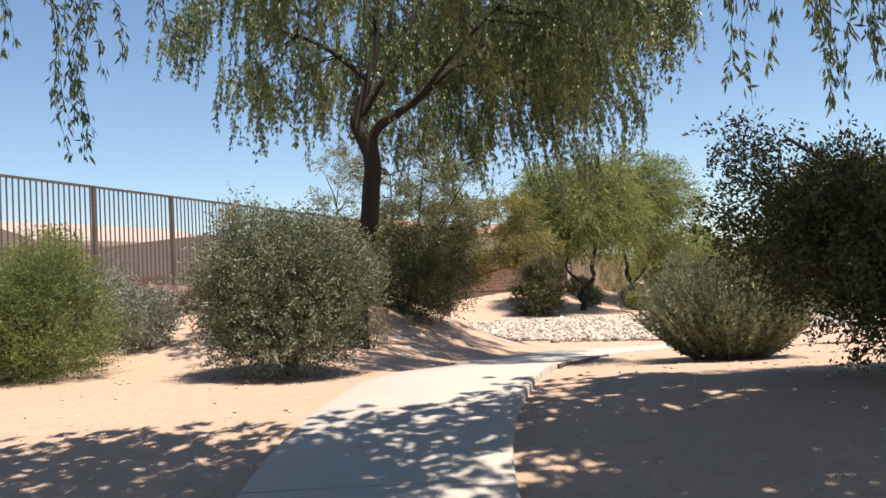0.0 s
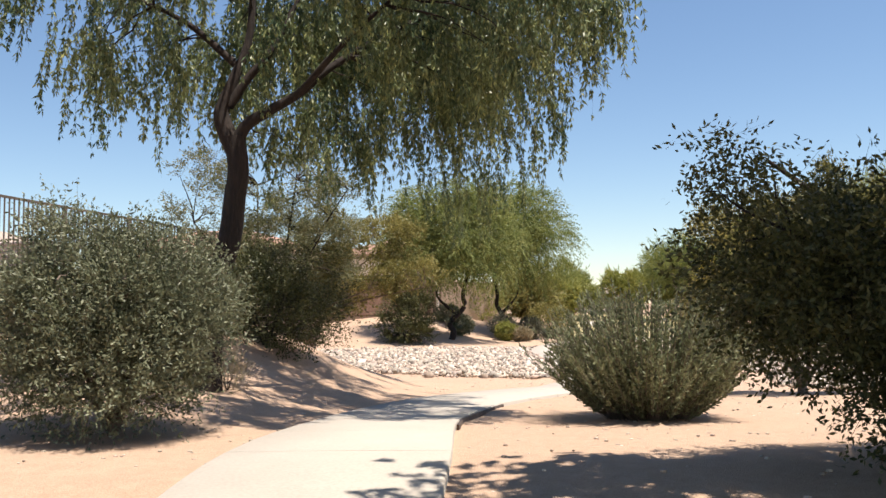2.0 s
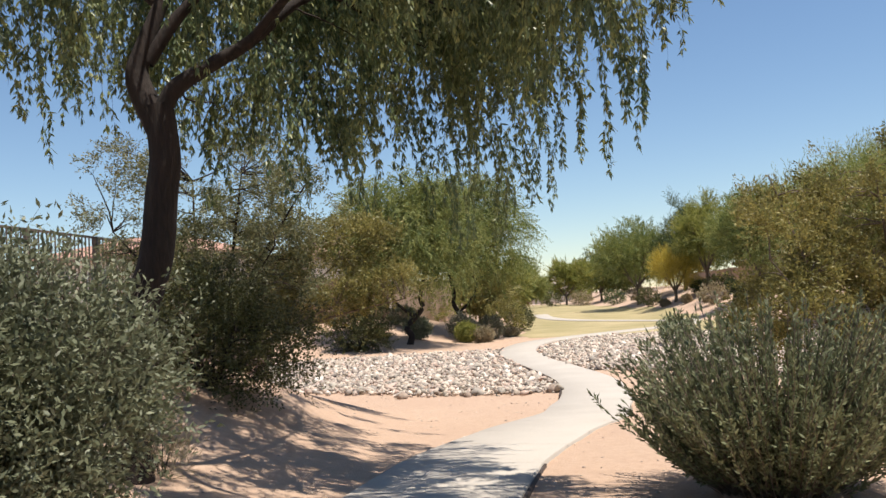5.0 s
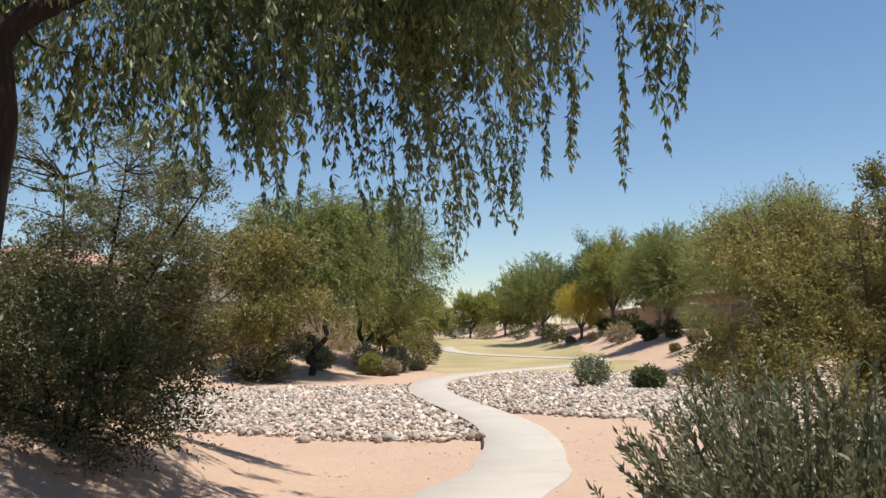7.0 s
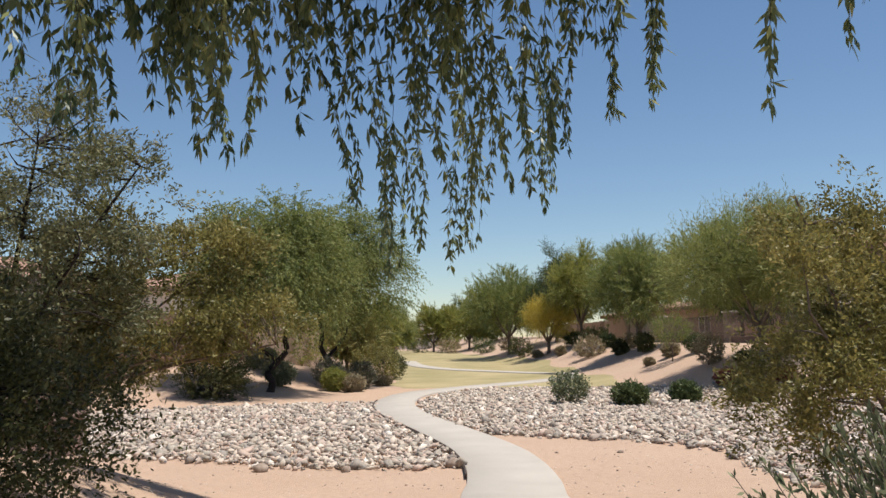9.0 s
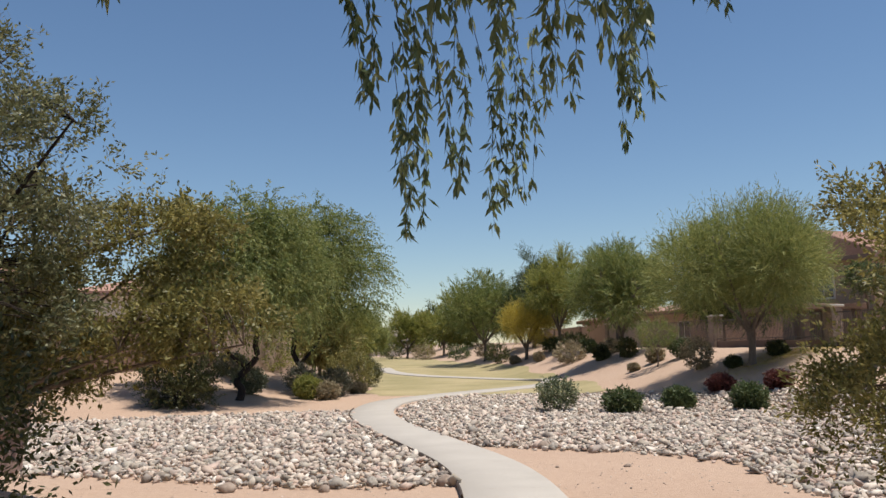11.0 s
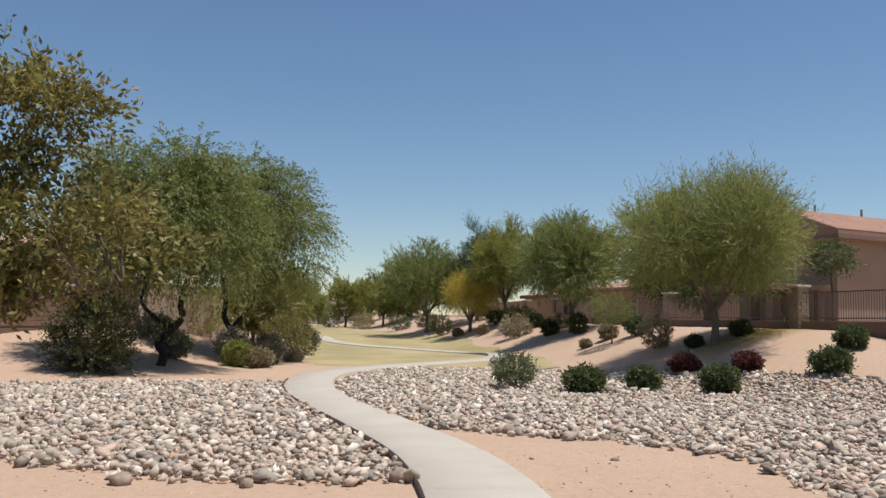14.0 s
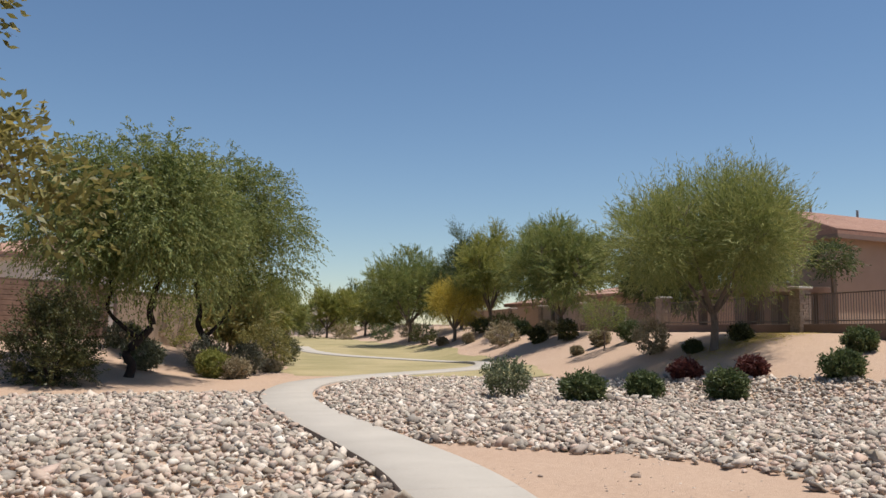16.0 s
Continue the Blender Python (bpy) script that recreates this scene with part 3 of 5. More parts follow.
# ---- houses ----
def house(name, x, y, z, turn, wide, deep, high, rise, wall_mat, roof_mat, label, windows=(), eave=0.5, ribs=False, gable=False):
    """A stucco house with a hipped tile roof; windows: (side, along, sill, width, height)."""
    top = anchor(name, x, y, z, turn)
    tagged(top, label, "house")
    bm = bmesh.new()
    box(bm, (-wide / 2, -deep / 2, -1.5), (wide / 2, deep / 2, high))
    part("wall", bm, wall_mat, top)
    W, D = wide / 2 + eave, deep / 2 + eave
    bm = bmesh.new()
    k = min(W, D)
    rx, ry = (W, 0.0) if gable else (W - k, D - k)
    lo = [bm.verts.new(p) for p in ((-W, -D, high), (W, -D, high), (W, D, high), (-W, D, high))]
    mid = [bm.verts.new((v.co.x, v.co.y, high + 0.16)) for v in lo]
    if W >= D:
        r1, r2 = bm.verts.new((-rx, 0, high + rise)), bm.verts.new((rx, 0, high + rise))
        faces = [(mid[0], mid[1], r2, r1), (mid[1], mid[2], r2), (mid[2], mid[3], r1, r2), (mid[3], mid[0], r1)]
    else:
        r1, r2 = bm.verts.new((0, -ry, high + rise)), bm.verts.new((0, ry, high + rise))
        faces = [(mid[0], mid[1], r1), (mid[1], mid[2], r2, r1), (mid[2], mid[3], r2), (mid[3], mid[0], r1, r2)]
    bm.faces.new(lo)
    for i in range(4):
        bm.faces.new((lo[i], lo[(i + 1) % 4], mid[(i + 1) % 4], mid[i]))
    for f in faces:
        bm.faces.new(f)
    bmesh.ops.recalc_face_normals(bm, faces=bm.faces)
    roof = part("roof", bm, roof_mat, top)
    if ribs:
        # rows of barrel tiles on the slopes
        for sgn in (-1, 1):
            paths = []
            if W >= D:
                for u in np.arange(-W + 0.08, W, 0.17):
                    reach = 1.0 if gable else min(1.0, (W - abs(u)) / k)
                    paths.append((np.array([(u, sgn * D, high + 0.18), (u, sgn * D * (1 - reach), high + 0.18 + (rise - 0.16) * reach)]), np.array([0.05, 0.05])))
                v, f = tubes(paths, 6)
                tagged(put("tile_row", mesh_of("tile_row", v, f, roof_mat, True), roof), kind="stuff")
            if gable:
                continue
            paths = []
            for u in np.arange(-D + 0.08, D, 0.17):
                reach = min(1.0, (D - abs(u)) / k)
                paths.append((np.array([(sgn * W, u, high + 0.18), (sgn * (W - k * reach), u, high + 0.18 + (rise - 0.16) * reach)]), np.array([0.05, 0.05])))
            v, f = tubes(paths, 6)
            tagged(put("tile_row", mesh_of("tile_row", v, f, roof_mat, True), roof), kind="stuff")
    bm = bmesh.new()
    for lo2, hi2 in (((-W, -D, high - 0.2), (W, -D + 0.05, high)), ((-W, D - 0.05, high - 0.2), (W, D, high)), ((-W, -D + 0.05, high - 0.2), (-W + 0.05, D - 0.05, high)), ((W - 0.05, -D + 0.05, high - 0.2), (W, D - 0.05, high))):
        box(bm, lo2, hi2)
    part("fascia", bm, TRIM, top)
    for sd, along, sill, ww, hh in windows:
        wm = {"s": Matrix.Translation((along, -deep / 2, sill)), "n": Matrix.Translation((along, deep / 2, sill)) @ Matrix.Rotation(math.pi, 4, "Z"),
              "w": Matrix.Translation((-wide / 2, along, sill)) @ Matrix.Rotation(-math.pi / 2, 4, "Z"), "e": Matrix.Translation((wide / 2, along, sill)) @ Matrix.Rotation(math.pi / 2, 4, "Z")}[sd]
        bm = bmesh.new()
        t = 0.09
        for lo2, hi2 in (((-ww / 2 - t, -0.06, -t), (ww / 2 + t, 0.02, 0)), ((-ww / 2 - t, -0.06, hh), (ww / 2 + t, 0.02, hh + t)), ((-ww / 2 - t, -0.06, 0), (-ww / 2, 0.02, hh)), ((ww / 2, -0.06, 0), (ww / 2 + t, 0.02, hh)), ((-0.02, -0.04, 0), (0.02, 0.01, hh))):
            box(bm, lo2, hi2)
        bm.transform(wm)
        win = part("window", bm, PALE_PAINT, top)
        bm = bmesh.new()
        box(bm, (-ww / 2, -0.02, 0), (ww / 2, 0.01, hh))
        bm.transform(wm)
        part("pane", bm, GLASS, win)
    return top


big = house("house", 31.3, 49.0, 1.5, 12, 12.0, 5.8, 4.5, 1.45, STUCCO, ROOF, "two-storey tan stucco house with a red tile roof", [("s", 1.0, 2.6, 1.2, 1.2), ("w", 0.0, 2.6, 1.2, 1.2)], ribs=True, gable=True)
for vx, vy in ((-3.2, 0.5), (0.2, 0.4)):
    bm = bmesh.new()
    bmesh.ops.create_cone(bm, cap_ends=True, segments=10, radius1=0.06, radius2=0.06, depth=1.1, matrix=Matrix.Translation((vx, vy, 5.9)))
    part("vent_pipe", bm, PIPE, big)
house("house_wing", 35.6, 38.0, 1.5, -41, 7.0, 6.0, 4.9, 1.3, STUCCO, ROOF, "projecting two-storey wing of tan stucco", [("w", 0.0, 2.8, 0.9, 1.1)], ribs=True)
house("house", 44.0, 60.0, 1.5, -20, 13.0, 10.0, 3.2, 1.6, STUCCO, ROOF, "tan stucco house with a red tile roof behind the boundary wall", [("w", 0.0, 0.9, 1.4, 1.2)])
house("house", -20.6, 28.2, 1.2, 72, 8.0, 6.0, 2.45, 1.1, STUCCO_PALE, ROOF_GREY, "single-storey pale stucco house with a grey-brown gabled tile roof", [("s", 1.5, 0.9, 1.4, 1.2)], eave=0.4, gable=True)
house("house", -29.5, 29.5, 1.2, 36, 8.0, 8.0, 3.2, 1.1, STUCCO_PALE, ROOF_GREY, "pale stucco house seen over the iron fence", [("s", 1.0, 0.9, 1.4, 1.2)])
house("house", -22.5, 68.0, 1.2, 6, 14.0, 10.0, 5.1, 1.8, STUCCO_PALE, ROOF, "pale stucco house with a red tile roof behind trees", [("s", 2.0, 3.0, 1.6, 1.2), ("s", -3.0, 3.0, 1.2, 1.2)])
house("house", -10.0, 78.0, 1.2, -4, 10.0, 10.0, 5.0, 1.8, STUCCO_PALE, ROOF, "pale stucco house with a red tile roof beyond the wall", [("s", 2.0, 3.0, 1.6, 1.2)])
house("house", 38.0, 78.0, 1.6, 6, 13.0, 12.0, 3.0, 1.6, STUCCO, ROOF, "tan stucco house with a red tile roof behind the bank's trees", [("w", -2.0, 0.9, 1.6, 1.2)])
house("house", 41.0, 100.0, 1.6, 6, 13.0, 12.0, 3.0, 1.6, STUCCO, ROOF, "tan stucco house with a red tile roof behind the bank's trees", [("w", -2.0, 0.9, 1.6, 1.2)])
house("house", 20.0, 185.0, 1.0, 0, 16.0, 10.0, 3.4, 1.7, STUCCO_PALE, ROOF_GREY, "pale stucco house closing the far end of the greenbelt", [("s", -3.0, 0.9, 1.8, 1.3), ("s", 3.0, 0.9, 1.8, 1.3)])


def plain_wall(name, a, b, z, h, mat, label, thick=0.2, courses=0):
    run = math.hypot(b[0] - a[0], b[1] - a[1])
    top = anchor(name, a[0], a[1], z, math.degrees(math.atan2(b[1] - a[1], b[0] - a[0])))
    tagged(top, label, "wall", kind="structure")
    bm = bmesh.new()
    box(bm, (0, -thick / 2, -1.0), (run, thick / 2, h), 0.01)
    part("wall_panel", bm, mat, top)
    for k in range(courses):
        bm = bmesh.new()
        box(bm, (0.01, -thick / 2 - 0.025, 0.2 * k + 0.012), (run - 0.01, -thick / 2, 0.2 * k + 0.19), 0.008)
        part("course", bm, LEDGE_BROWN, top)
    bm = bmesh.new()
    box(bm, (-0.02, -thick / 2 - 0.03, h), (run + 0.02, thick / 2 + 0.03, h + 0.07), 0.01)
    part("cap", bm, mat, top)
    return top


patio = anchor("patio_cover", 23.45, 46.9, 1.5, 88)
tagged(patio, "brown timber patio cover behind the fence", "patio cover")
for px_, py_ in ((-2.4, -1.3), (0.0, -1.3), (2.4, -1.3), (-2.4, 1.3), (2.4, 1.3)):
    bm = bmesh.new()
    box(bm, (px_ - 0.15, py_ - 0.15, -0.3), (px_ + 0.15, py_ + 0.15, 1.9), 0.01)
    part("post", bm, STUCCO_DARK, patio)
bm = bmesh.new()
box(bm, (-2.8, -1.6, 1.9), (2.8, 1.6, 2.15), 0.02)
part("canopy", bm, TRIM, patio)


plain_wall("block_wall", (-25.0, 25.4), (-11.0, 20.6), 1.2, 2.05, STUCCO_GREY, "grey-tan block wall behind the iron fence")
plain_wall("block_wall", (-14.0, 42.5), (-4.5, 54.6), 1.3, 2.2, STUCCO_DARK, "brown block wall above the bank", courses=11)
plain_wall("block_wall", (-4.2, 55.0), (-0.6, 60.0), 1.3, 2.0, STUCCO, "tan stucco wall behind the willowy trees")
pillar(-6.3, 52.8, 1.2, 50, 2.4)


# ---- river stones in the wash ----
BED_LEFT = [(-15, 33), (-9, 29), (-4.6, 26.2), (-3.4, 25.4), (-1.9, 24.1), (-0.2, 23.6), (1.42, 23.3), (1.5, 25.8), (1.22, 30.2), (0.86, 34.4), (0.93, 38.6), (1.1, 40.2), (-0.4, 40.7), (-3.2, 40.4), (-5.8, 40.0), (-9, 39.2), (-15, 41)]
BED_RIGHT = [(2.38, 33.8), (2.8, 29.6), (3.1, 28.4), (4.7, 27.0), (6.4, 25.5), (6.9, 23.9), (6.4, 22.6), (5.9, 20.2), (6.3, 17.5), (8.5, 15.5), (15, 18), (18.4, 26), (17.3, 33.5), (15.9, 36.2), (14.9, 39.6), (13.8, 44.4), (10.2, 48.0), (6.4, 47.4), (4.3, 44.2), (3.3, 41.6), (2.6, 38.6), (2.4, 35.0)]
rb = np.random.default_rng(21)
forms = [pebble(rb, flat=0.42, rough=0.27) for k in range(24)]
coarse = [pebble(rb, 5, 3, 0.5, 0.27) for k in range(24)]


def stones(name, poly, gap, near, label):
    P = np.asarray(poly)
    gx, gy = np.meshgrid(np.arange(P[:, 0].min(), P[:, 0].max(), gap), np.arange(P[:, 1].min(), P[:, 1].max(), gap))
    x = (gx + rb.uniform(-0.5, 0.5, gx.shape) * gap).ravel()
    y = (gy + rb.uniform(-0.5, 0.5, gy.shape) * gap).ravel()
    keep = inside(poly, x + rb.normal(0, 0.1, x.shape), y + rb.normal(0, 0.1, x.shape))
    x, y = x[keep], y[keep]
    size = gap * np.exp(rb.normal(-0.6, 0.36, x.shape))
    z = ground_z(x, y) + size * 0.12 + rb.uniform(-0.01, 0.06, x.shape)
    order = np.argsort(np.hypot(x - near[0], y - near[1]))
    top = anchor(name, 0, 0, 0)
    tagged(top, label, "stone bed", kind="structure")
    meshes = [mesh_of("stone", v, f, STONE, False) for v, f in forms]
    vs, fs, k = [], [], 0
    for r, i in enumerate(order):
        m = Matrix.LocRotScale((x[i], y[i], z[i]), Euler((rb.normal(0, 0.42), rb.normal(0, 0.42), rb.uniform(0, 6.28))), (size[i], size[i], size[i]))
        which = int(rb.integers(len(forms)))
        if r < 290:
            put("stone", meshes[which], top, m=m)
        else:
            a = np.array(m)
            v, f = forms[which] if y[i] < 22.5 else coarse[which]
            vs.append(v @ a[:3, :3].T + a[:3, 3])
            fs.append(f + k)
            k += len(v)
    tagged(put("stones", mesh_of("stones", np.concatenate(vs), np.concatenate(fs), STONE, False), top), kind="stuff")


stones("stone_bed_left", BED_LEFT, 0.136, (0.6, 24.0), "bed of pale grey and pink river stones beside the path")
stones("stone_bed_right", BED_RIGHT, 0.13, (5.5, 25.0), "bed of grey and pinkish river stones across the wash")


# ---- trees and shrubs ----
def limb(points, r0, r1):
    P = spline3(points)
    return P, np.linspace(r0, r1, len(P))


def spline3(points, per=5):
    P = np.asarray(points, float)
    P = np.vstack([2 * P[0] - P[1], P, 2 * P[-1] - P[-2]])
    out = []
    for i in range(1, len(P) - 2):
        t = np.linspace(0, 1, per, endpoint=False)[:, None]
        a, b, c, d = P[i - 1], P[i], P[i + 1], P[i + 2]
        out.append(0.5 * (2 * b + (c - a) * t + (2 * a - 5 * b + 4 * c - d) * t**2 + (3 * b - a - 3 * c + d) * t**3))
    return np.vstack(out + [P[-2:-1]])


def flare(P, r0, r1, foot=1.5):
    r = np.linspace(r0, r1, len(P))
    r[0] *= foot
    r[1] *= 1 + (foot - 1) * 0.4
    return P, r


# the large weeping tree beside the path
def hanging(rng, roots, outs, lens, leaf, width, gap=0.07, per=6, wander=0.5):
    """Pendent strands set with bunches of drooping leaves; returns the leaves' quads and the strands' lines."""
    n = len(roots)
    m = int(np.max(lens) / gap)
    h = outs * [1, 1, 0]
    h = h / (np.linalg.norm(h, axis=1, keepdims=True) + 1e-6) + rng.normal(0, wander, h.shape) * [1, 1, 0]

    def at(k):
        d = np.minimum(k * gap, lens[:, None])
        out = 0.17 * (1 - np.exp(-d / 0.22))
        q = roots[:, None] + h[:, None] * out[..., None]
        q[..., 2] -= d * np.clip(0.45 + d / 0.35, 0.45, 1.0)
        q[..., :2] += 0.02 * np.sin(d * 9 + roots[:, :1])[..., None]
        return q

    k = np.arange(m)[None] + rng.uniform(0.2, 0.8, (n, m))
    p = at(k)
    live = (k * gap < lens[:, None]) & (rng.uniform(0, 1, (n, m)) < 0.86)
    p = np.repeat(p[live][:, None], per, 1)
    d = rng.normal(0, 0.36, p.shape) + [0, 0, -1.0]
    d[:, :1] += rng.normal(0, 0.35, d[:, :1].shape)
    d /= np.linalg.norm(d, axis=2, keepdims=True)
    w = np.cross(d, rng.normal(size=d.shape))
    w /= np.linalg.norm(w, axis=2, keepdims=True) + 1e-9
    ln = leaf * rng.uniform(0.6, 1.2, p.shape[:2])[..., None]
    wd = width * rng.uniform(0.7, 1.2, p.shape[:2])[..., None]
    p = p + rng.normal(0, 0.008, p.shape)
    quad = np.stack([p, p + d * ln * 0.5 + w * wd * 0.5, p + d * ln, p + d * ln * 0.5 - w * wd * 0.5], 2).reshape(-1, 3)
    lines = at(np.linspace(0, 1, 6)[None] * (lens[:, None] / gap))
    return (quad, np.arange(len(quad), dtype=np.int32).reshape(-1, 4)), lines


def weeping(name, x, y, z, label, trunk, limbs, lobes, tips, seed, groups, per_group, leaf, width, branches=150, scatter=(0.16, 0.16, 0.2), low=0.5, high=0.95, front=(0.07, 0.017)):
    """A weeping acacia: strands hang in groups from the lobes of its crown, single long ones end at the tips (world places)."""
    rng = np.random.default_rng(seed)
    top = anchor(name, x, y, z)
    tagged(top, label, "tree")
    big = [(np.asarray(a, float), np.asarray(b, float)) for a, b in [trunk] + list(limbs)]
    put("trunk", mesh_of("trunk", *tubes([big[0]], 12), BARK_DARK, True), top)
    for bp, br in big[1:]:
        put("limb", mesh_of("limb", *tubes([(bp, br)], 8), BARK_DARK, True), top)
    foot = np.array([x, y, z])
    lobes = np.asarray(lobes, float) - np.r_[foot, 0, 0, 0]
    c, d, _ = in_lobes(rng, lobes, groups, 0.75)
    pick = np.repeat(np.arange(groups), rng.integers(per_group // 2, per_group * 3 // 2, groups))
    roots = c[pick] + rng.normal(0, 1, (len(pick), 3)) * scatter
    lens = rng.uniform(low, high, groups)[pick] * rng.uniform(0.5, 1.15, len(pick))
    joints = np.concatenate([q[0][2:] for q in big])
    extra = []
    for i in rng.choice(groups, min(branches, groups), replace=False):
        g = c[i]
        near = joints[np.argmin(np.linalg.norm((joints - g) * [1, 1, 1.3], axis=1) + 0.6 * np.maximum(0, joints[:, 2] - g[2]))]
        span = np.linalg.norm(g - near)
        extra.append((bend(rng, near, g, 7, 0.08, 0.07), np.linspace(0.007 + 0.007 * span, 0.003, 7)))
    tagged(put("branchwork", mesh_of("branchwork", *tubes(extra, 5), BARK_DARK, True), top), kind="stuff")
    leaves, lines = hanging(rng, roots, d[pick], lens, leaf, width)
    if len(tips):
        ends = np.repeat(np.asarray(tips, float) - foot, 3, 0) + rng.normal(0, 1, (3 * len(tips), 3)) * [0.035, 0.035, 0.05]
        more = rng.uniform(0.6, 1.1, len(ends))
        away = rng.normal(0, 1, (len(ends), 3)) * [1, 1, 0]
        l2, q2 = hanging(rng, ends + np.column_stack([-0.17 * away[:, :2] / np.linalg.norm(away[:, :2], axis=1, keepdims=True), more]), away, more, *front, gap=0.05, per=6, wander=0.05)
        leaves, lines = joined(leaves, l2), np.concatenate([lines, q2])
    put("crown", mesh_of("crown", *leaves, LEAF_WILLOW), top)
    tagged(put("fine_wood", mesh_of("fine_wood", *thin(lines, 0.0022), BARK_DARK), top), kind="stuff")
    return top


T1 = spline3([(-0.02, 0, -0.4), (0.03, 0, 0.5), (0.1, 0, 1.05), (0.24, 0, 1.5), (0.3, 0, 2.0), (0.34, 0, 2.3), (0.3, 0.0, 2.72)])
weeping("weeping_tree", -3.62, 10.85, 0.92, "large weeping acacia with a dark forked trunk and drooping yellow-green leaves", flare(T1, 0.15, 0.122, 1.35),
        [limb([(0.3, 0, 2.55), (0.13, 0.02, 2.95), (0.17, 0.05, 3.2), (0.27, 0.1, 3.5), (0.42, 0.2, 4.1), (0.45, 0.3, 5.6)], 0.12, 0.03),
         limb([(0.2, 0.05, 3.1), (0.42, 0.1, 3.45), (0.66, 0.15, 3.75), (0.85, 0.3, 4.2), (1.2, 0.6, 5.2)], 0.065, 0.02),
         limb([(0.3, 0, 2.62), (0.44, 0.0, 2.86), (0.72, 0.05, 3.05), (1.05, 0.1, 3.25), (1.45, 0.3, 3.65), (2.2, 0.9, 4.3), (2.9, 1.4, 4.7)], 0.085, 0.02),
         limb([(1.05, 0.1, 3.25), (1.7, -0.3, 3.75), (2.5, -0.6, 4.3)], 0.045, 0.015),
         limb([(0.3, 0.12, 3.6), (-0.4, 0.1, 4.2), (-1.3, 0.0, 4.6)], 0.05, 0.015),
         limb([(1.45, 0.3, 3.65), (1.9, 1.3, 4.3), (2.2, 2.4, 4.9)], 0.05, 0.015)],
        [(-2.6, 10.9, 6.3, 2.7, 2.3, 1.5), (-4.9, 10.6, 5.3, 1.1, 1.3, 0.85), (-4.7, 11.1, 4.6, 0.9, 0.9, 0.4), (-0.4, 10.8, 5.4, 1.5, 1.5, 1.0), (0.35, 10.7, 5.2, 0.75, 0.8, 0.6), (-2.1, 11.5, 3.95, 0.7, 0.6, 0.4), (-2.5, 11.3, 3.9, 0.6, 0.5, 0.35), (-3.0, 12.0, 4.5, 0.9, 0.8, 0.45), (-1.5, 11.9, 4.5, 1.2, 0.8, 0.5),
         (-0.75, 12.2, 3.85, 0.42, 0.4, 0.4), (-0.4, 11.7, 4.5, 0.7, 0.6, 0.4), (0.15, 10.3, 4.3, 0.5, 0.5, 0.35), (-2.5, 12.8, 5.7, 1.8, 1.2, 0.7), (-0.6, 13.0, 5.7, 1.4, 1.1, 0.6), (-2.7, 9.4, 6.3, 1.9, 1.0, 0.7), (-0.8, 9.5, 5.9, 1.2, 0.8, 0.6), (-2.6, 13.3, 5.7, 1.5, 1.0, 0.4), (-1.2, 13.8, 5.9, 1.4, 1.0, 0.4), (-2.0, 12.6, 5.1, 1.2, 0.7, 0.35), (-3.6, 12.6, 5.4, 1.0, 0.9, 0.4), (-1.1, 15.3, 6.4, 1.4, 0.9, 0.35), (-2.3, 14.8, 6.3, 1.3, 0.9, 0.35)],
        [(0.23, 11.7, 3.22), (-0.16, 12.6, 2.88), (-0.17, 11.95, 3.02), (-0.45, 12.5, 2.8), (-0.83, 13.4, 2.45), (-0.72, 12.9, 2.62), (-0.95, 12.8, 2.58), (0.55, 10.4, 3.27), (-0.45, 13.4, 2.58), (-0.3, 13.4, 2.62), (0.12, 13.3, 2.98), (-1.15, 12.3, 2.75), (0.1, 11.9, 3.15), (-1.7, 11.2, 2.75), (-2.2, 11.1, 2.8)],
        3, 570, 13, 0.085, 0.021, scatter=(0.11, 0.11, 0.16), low=0.4, high=0.85)

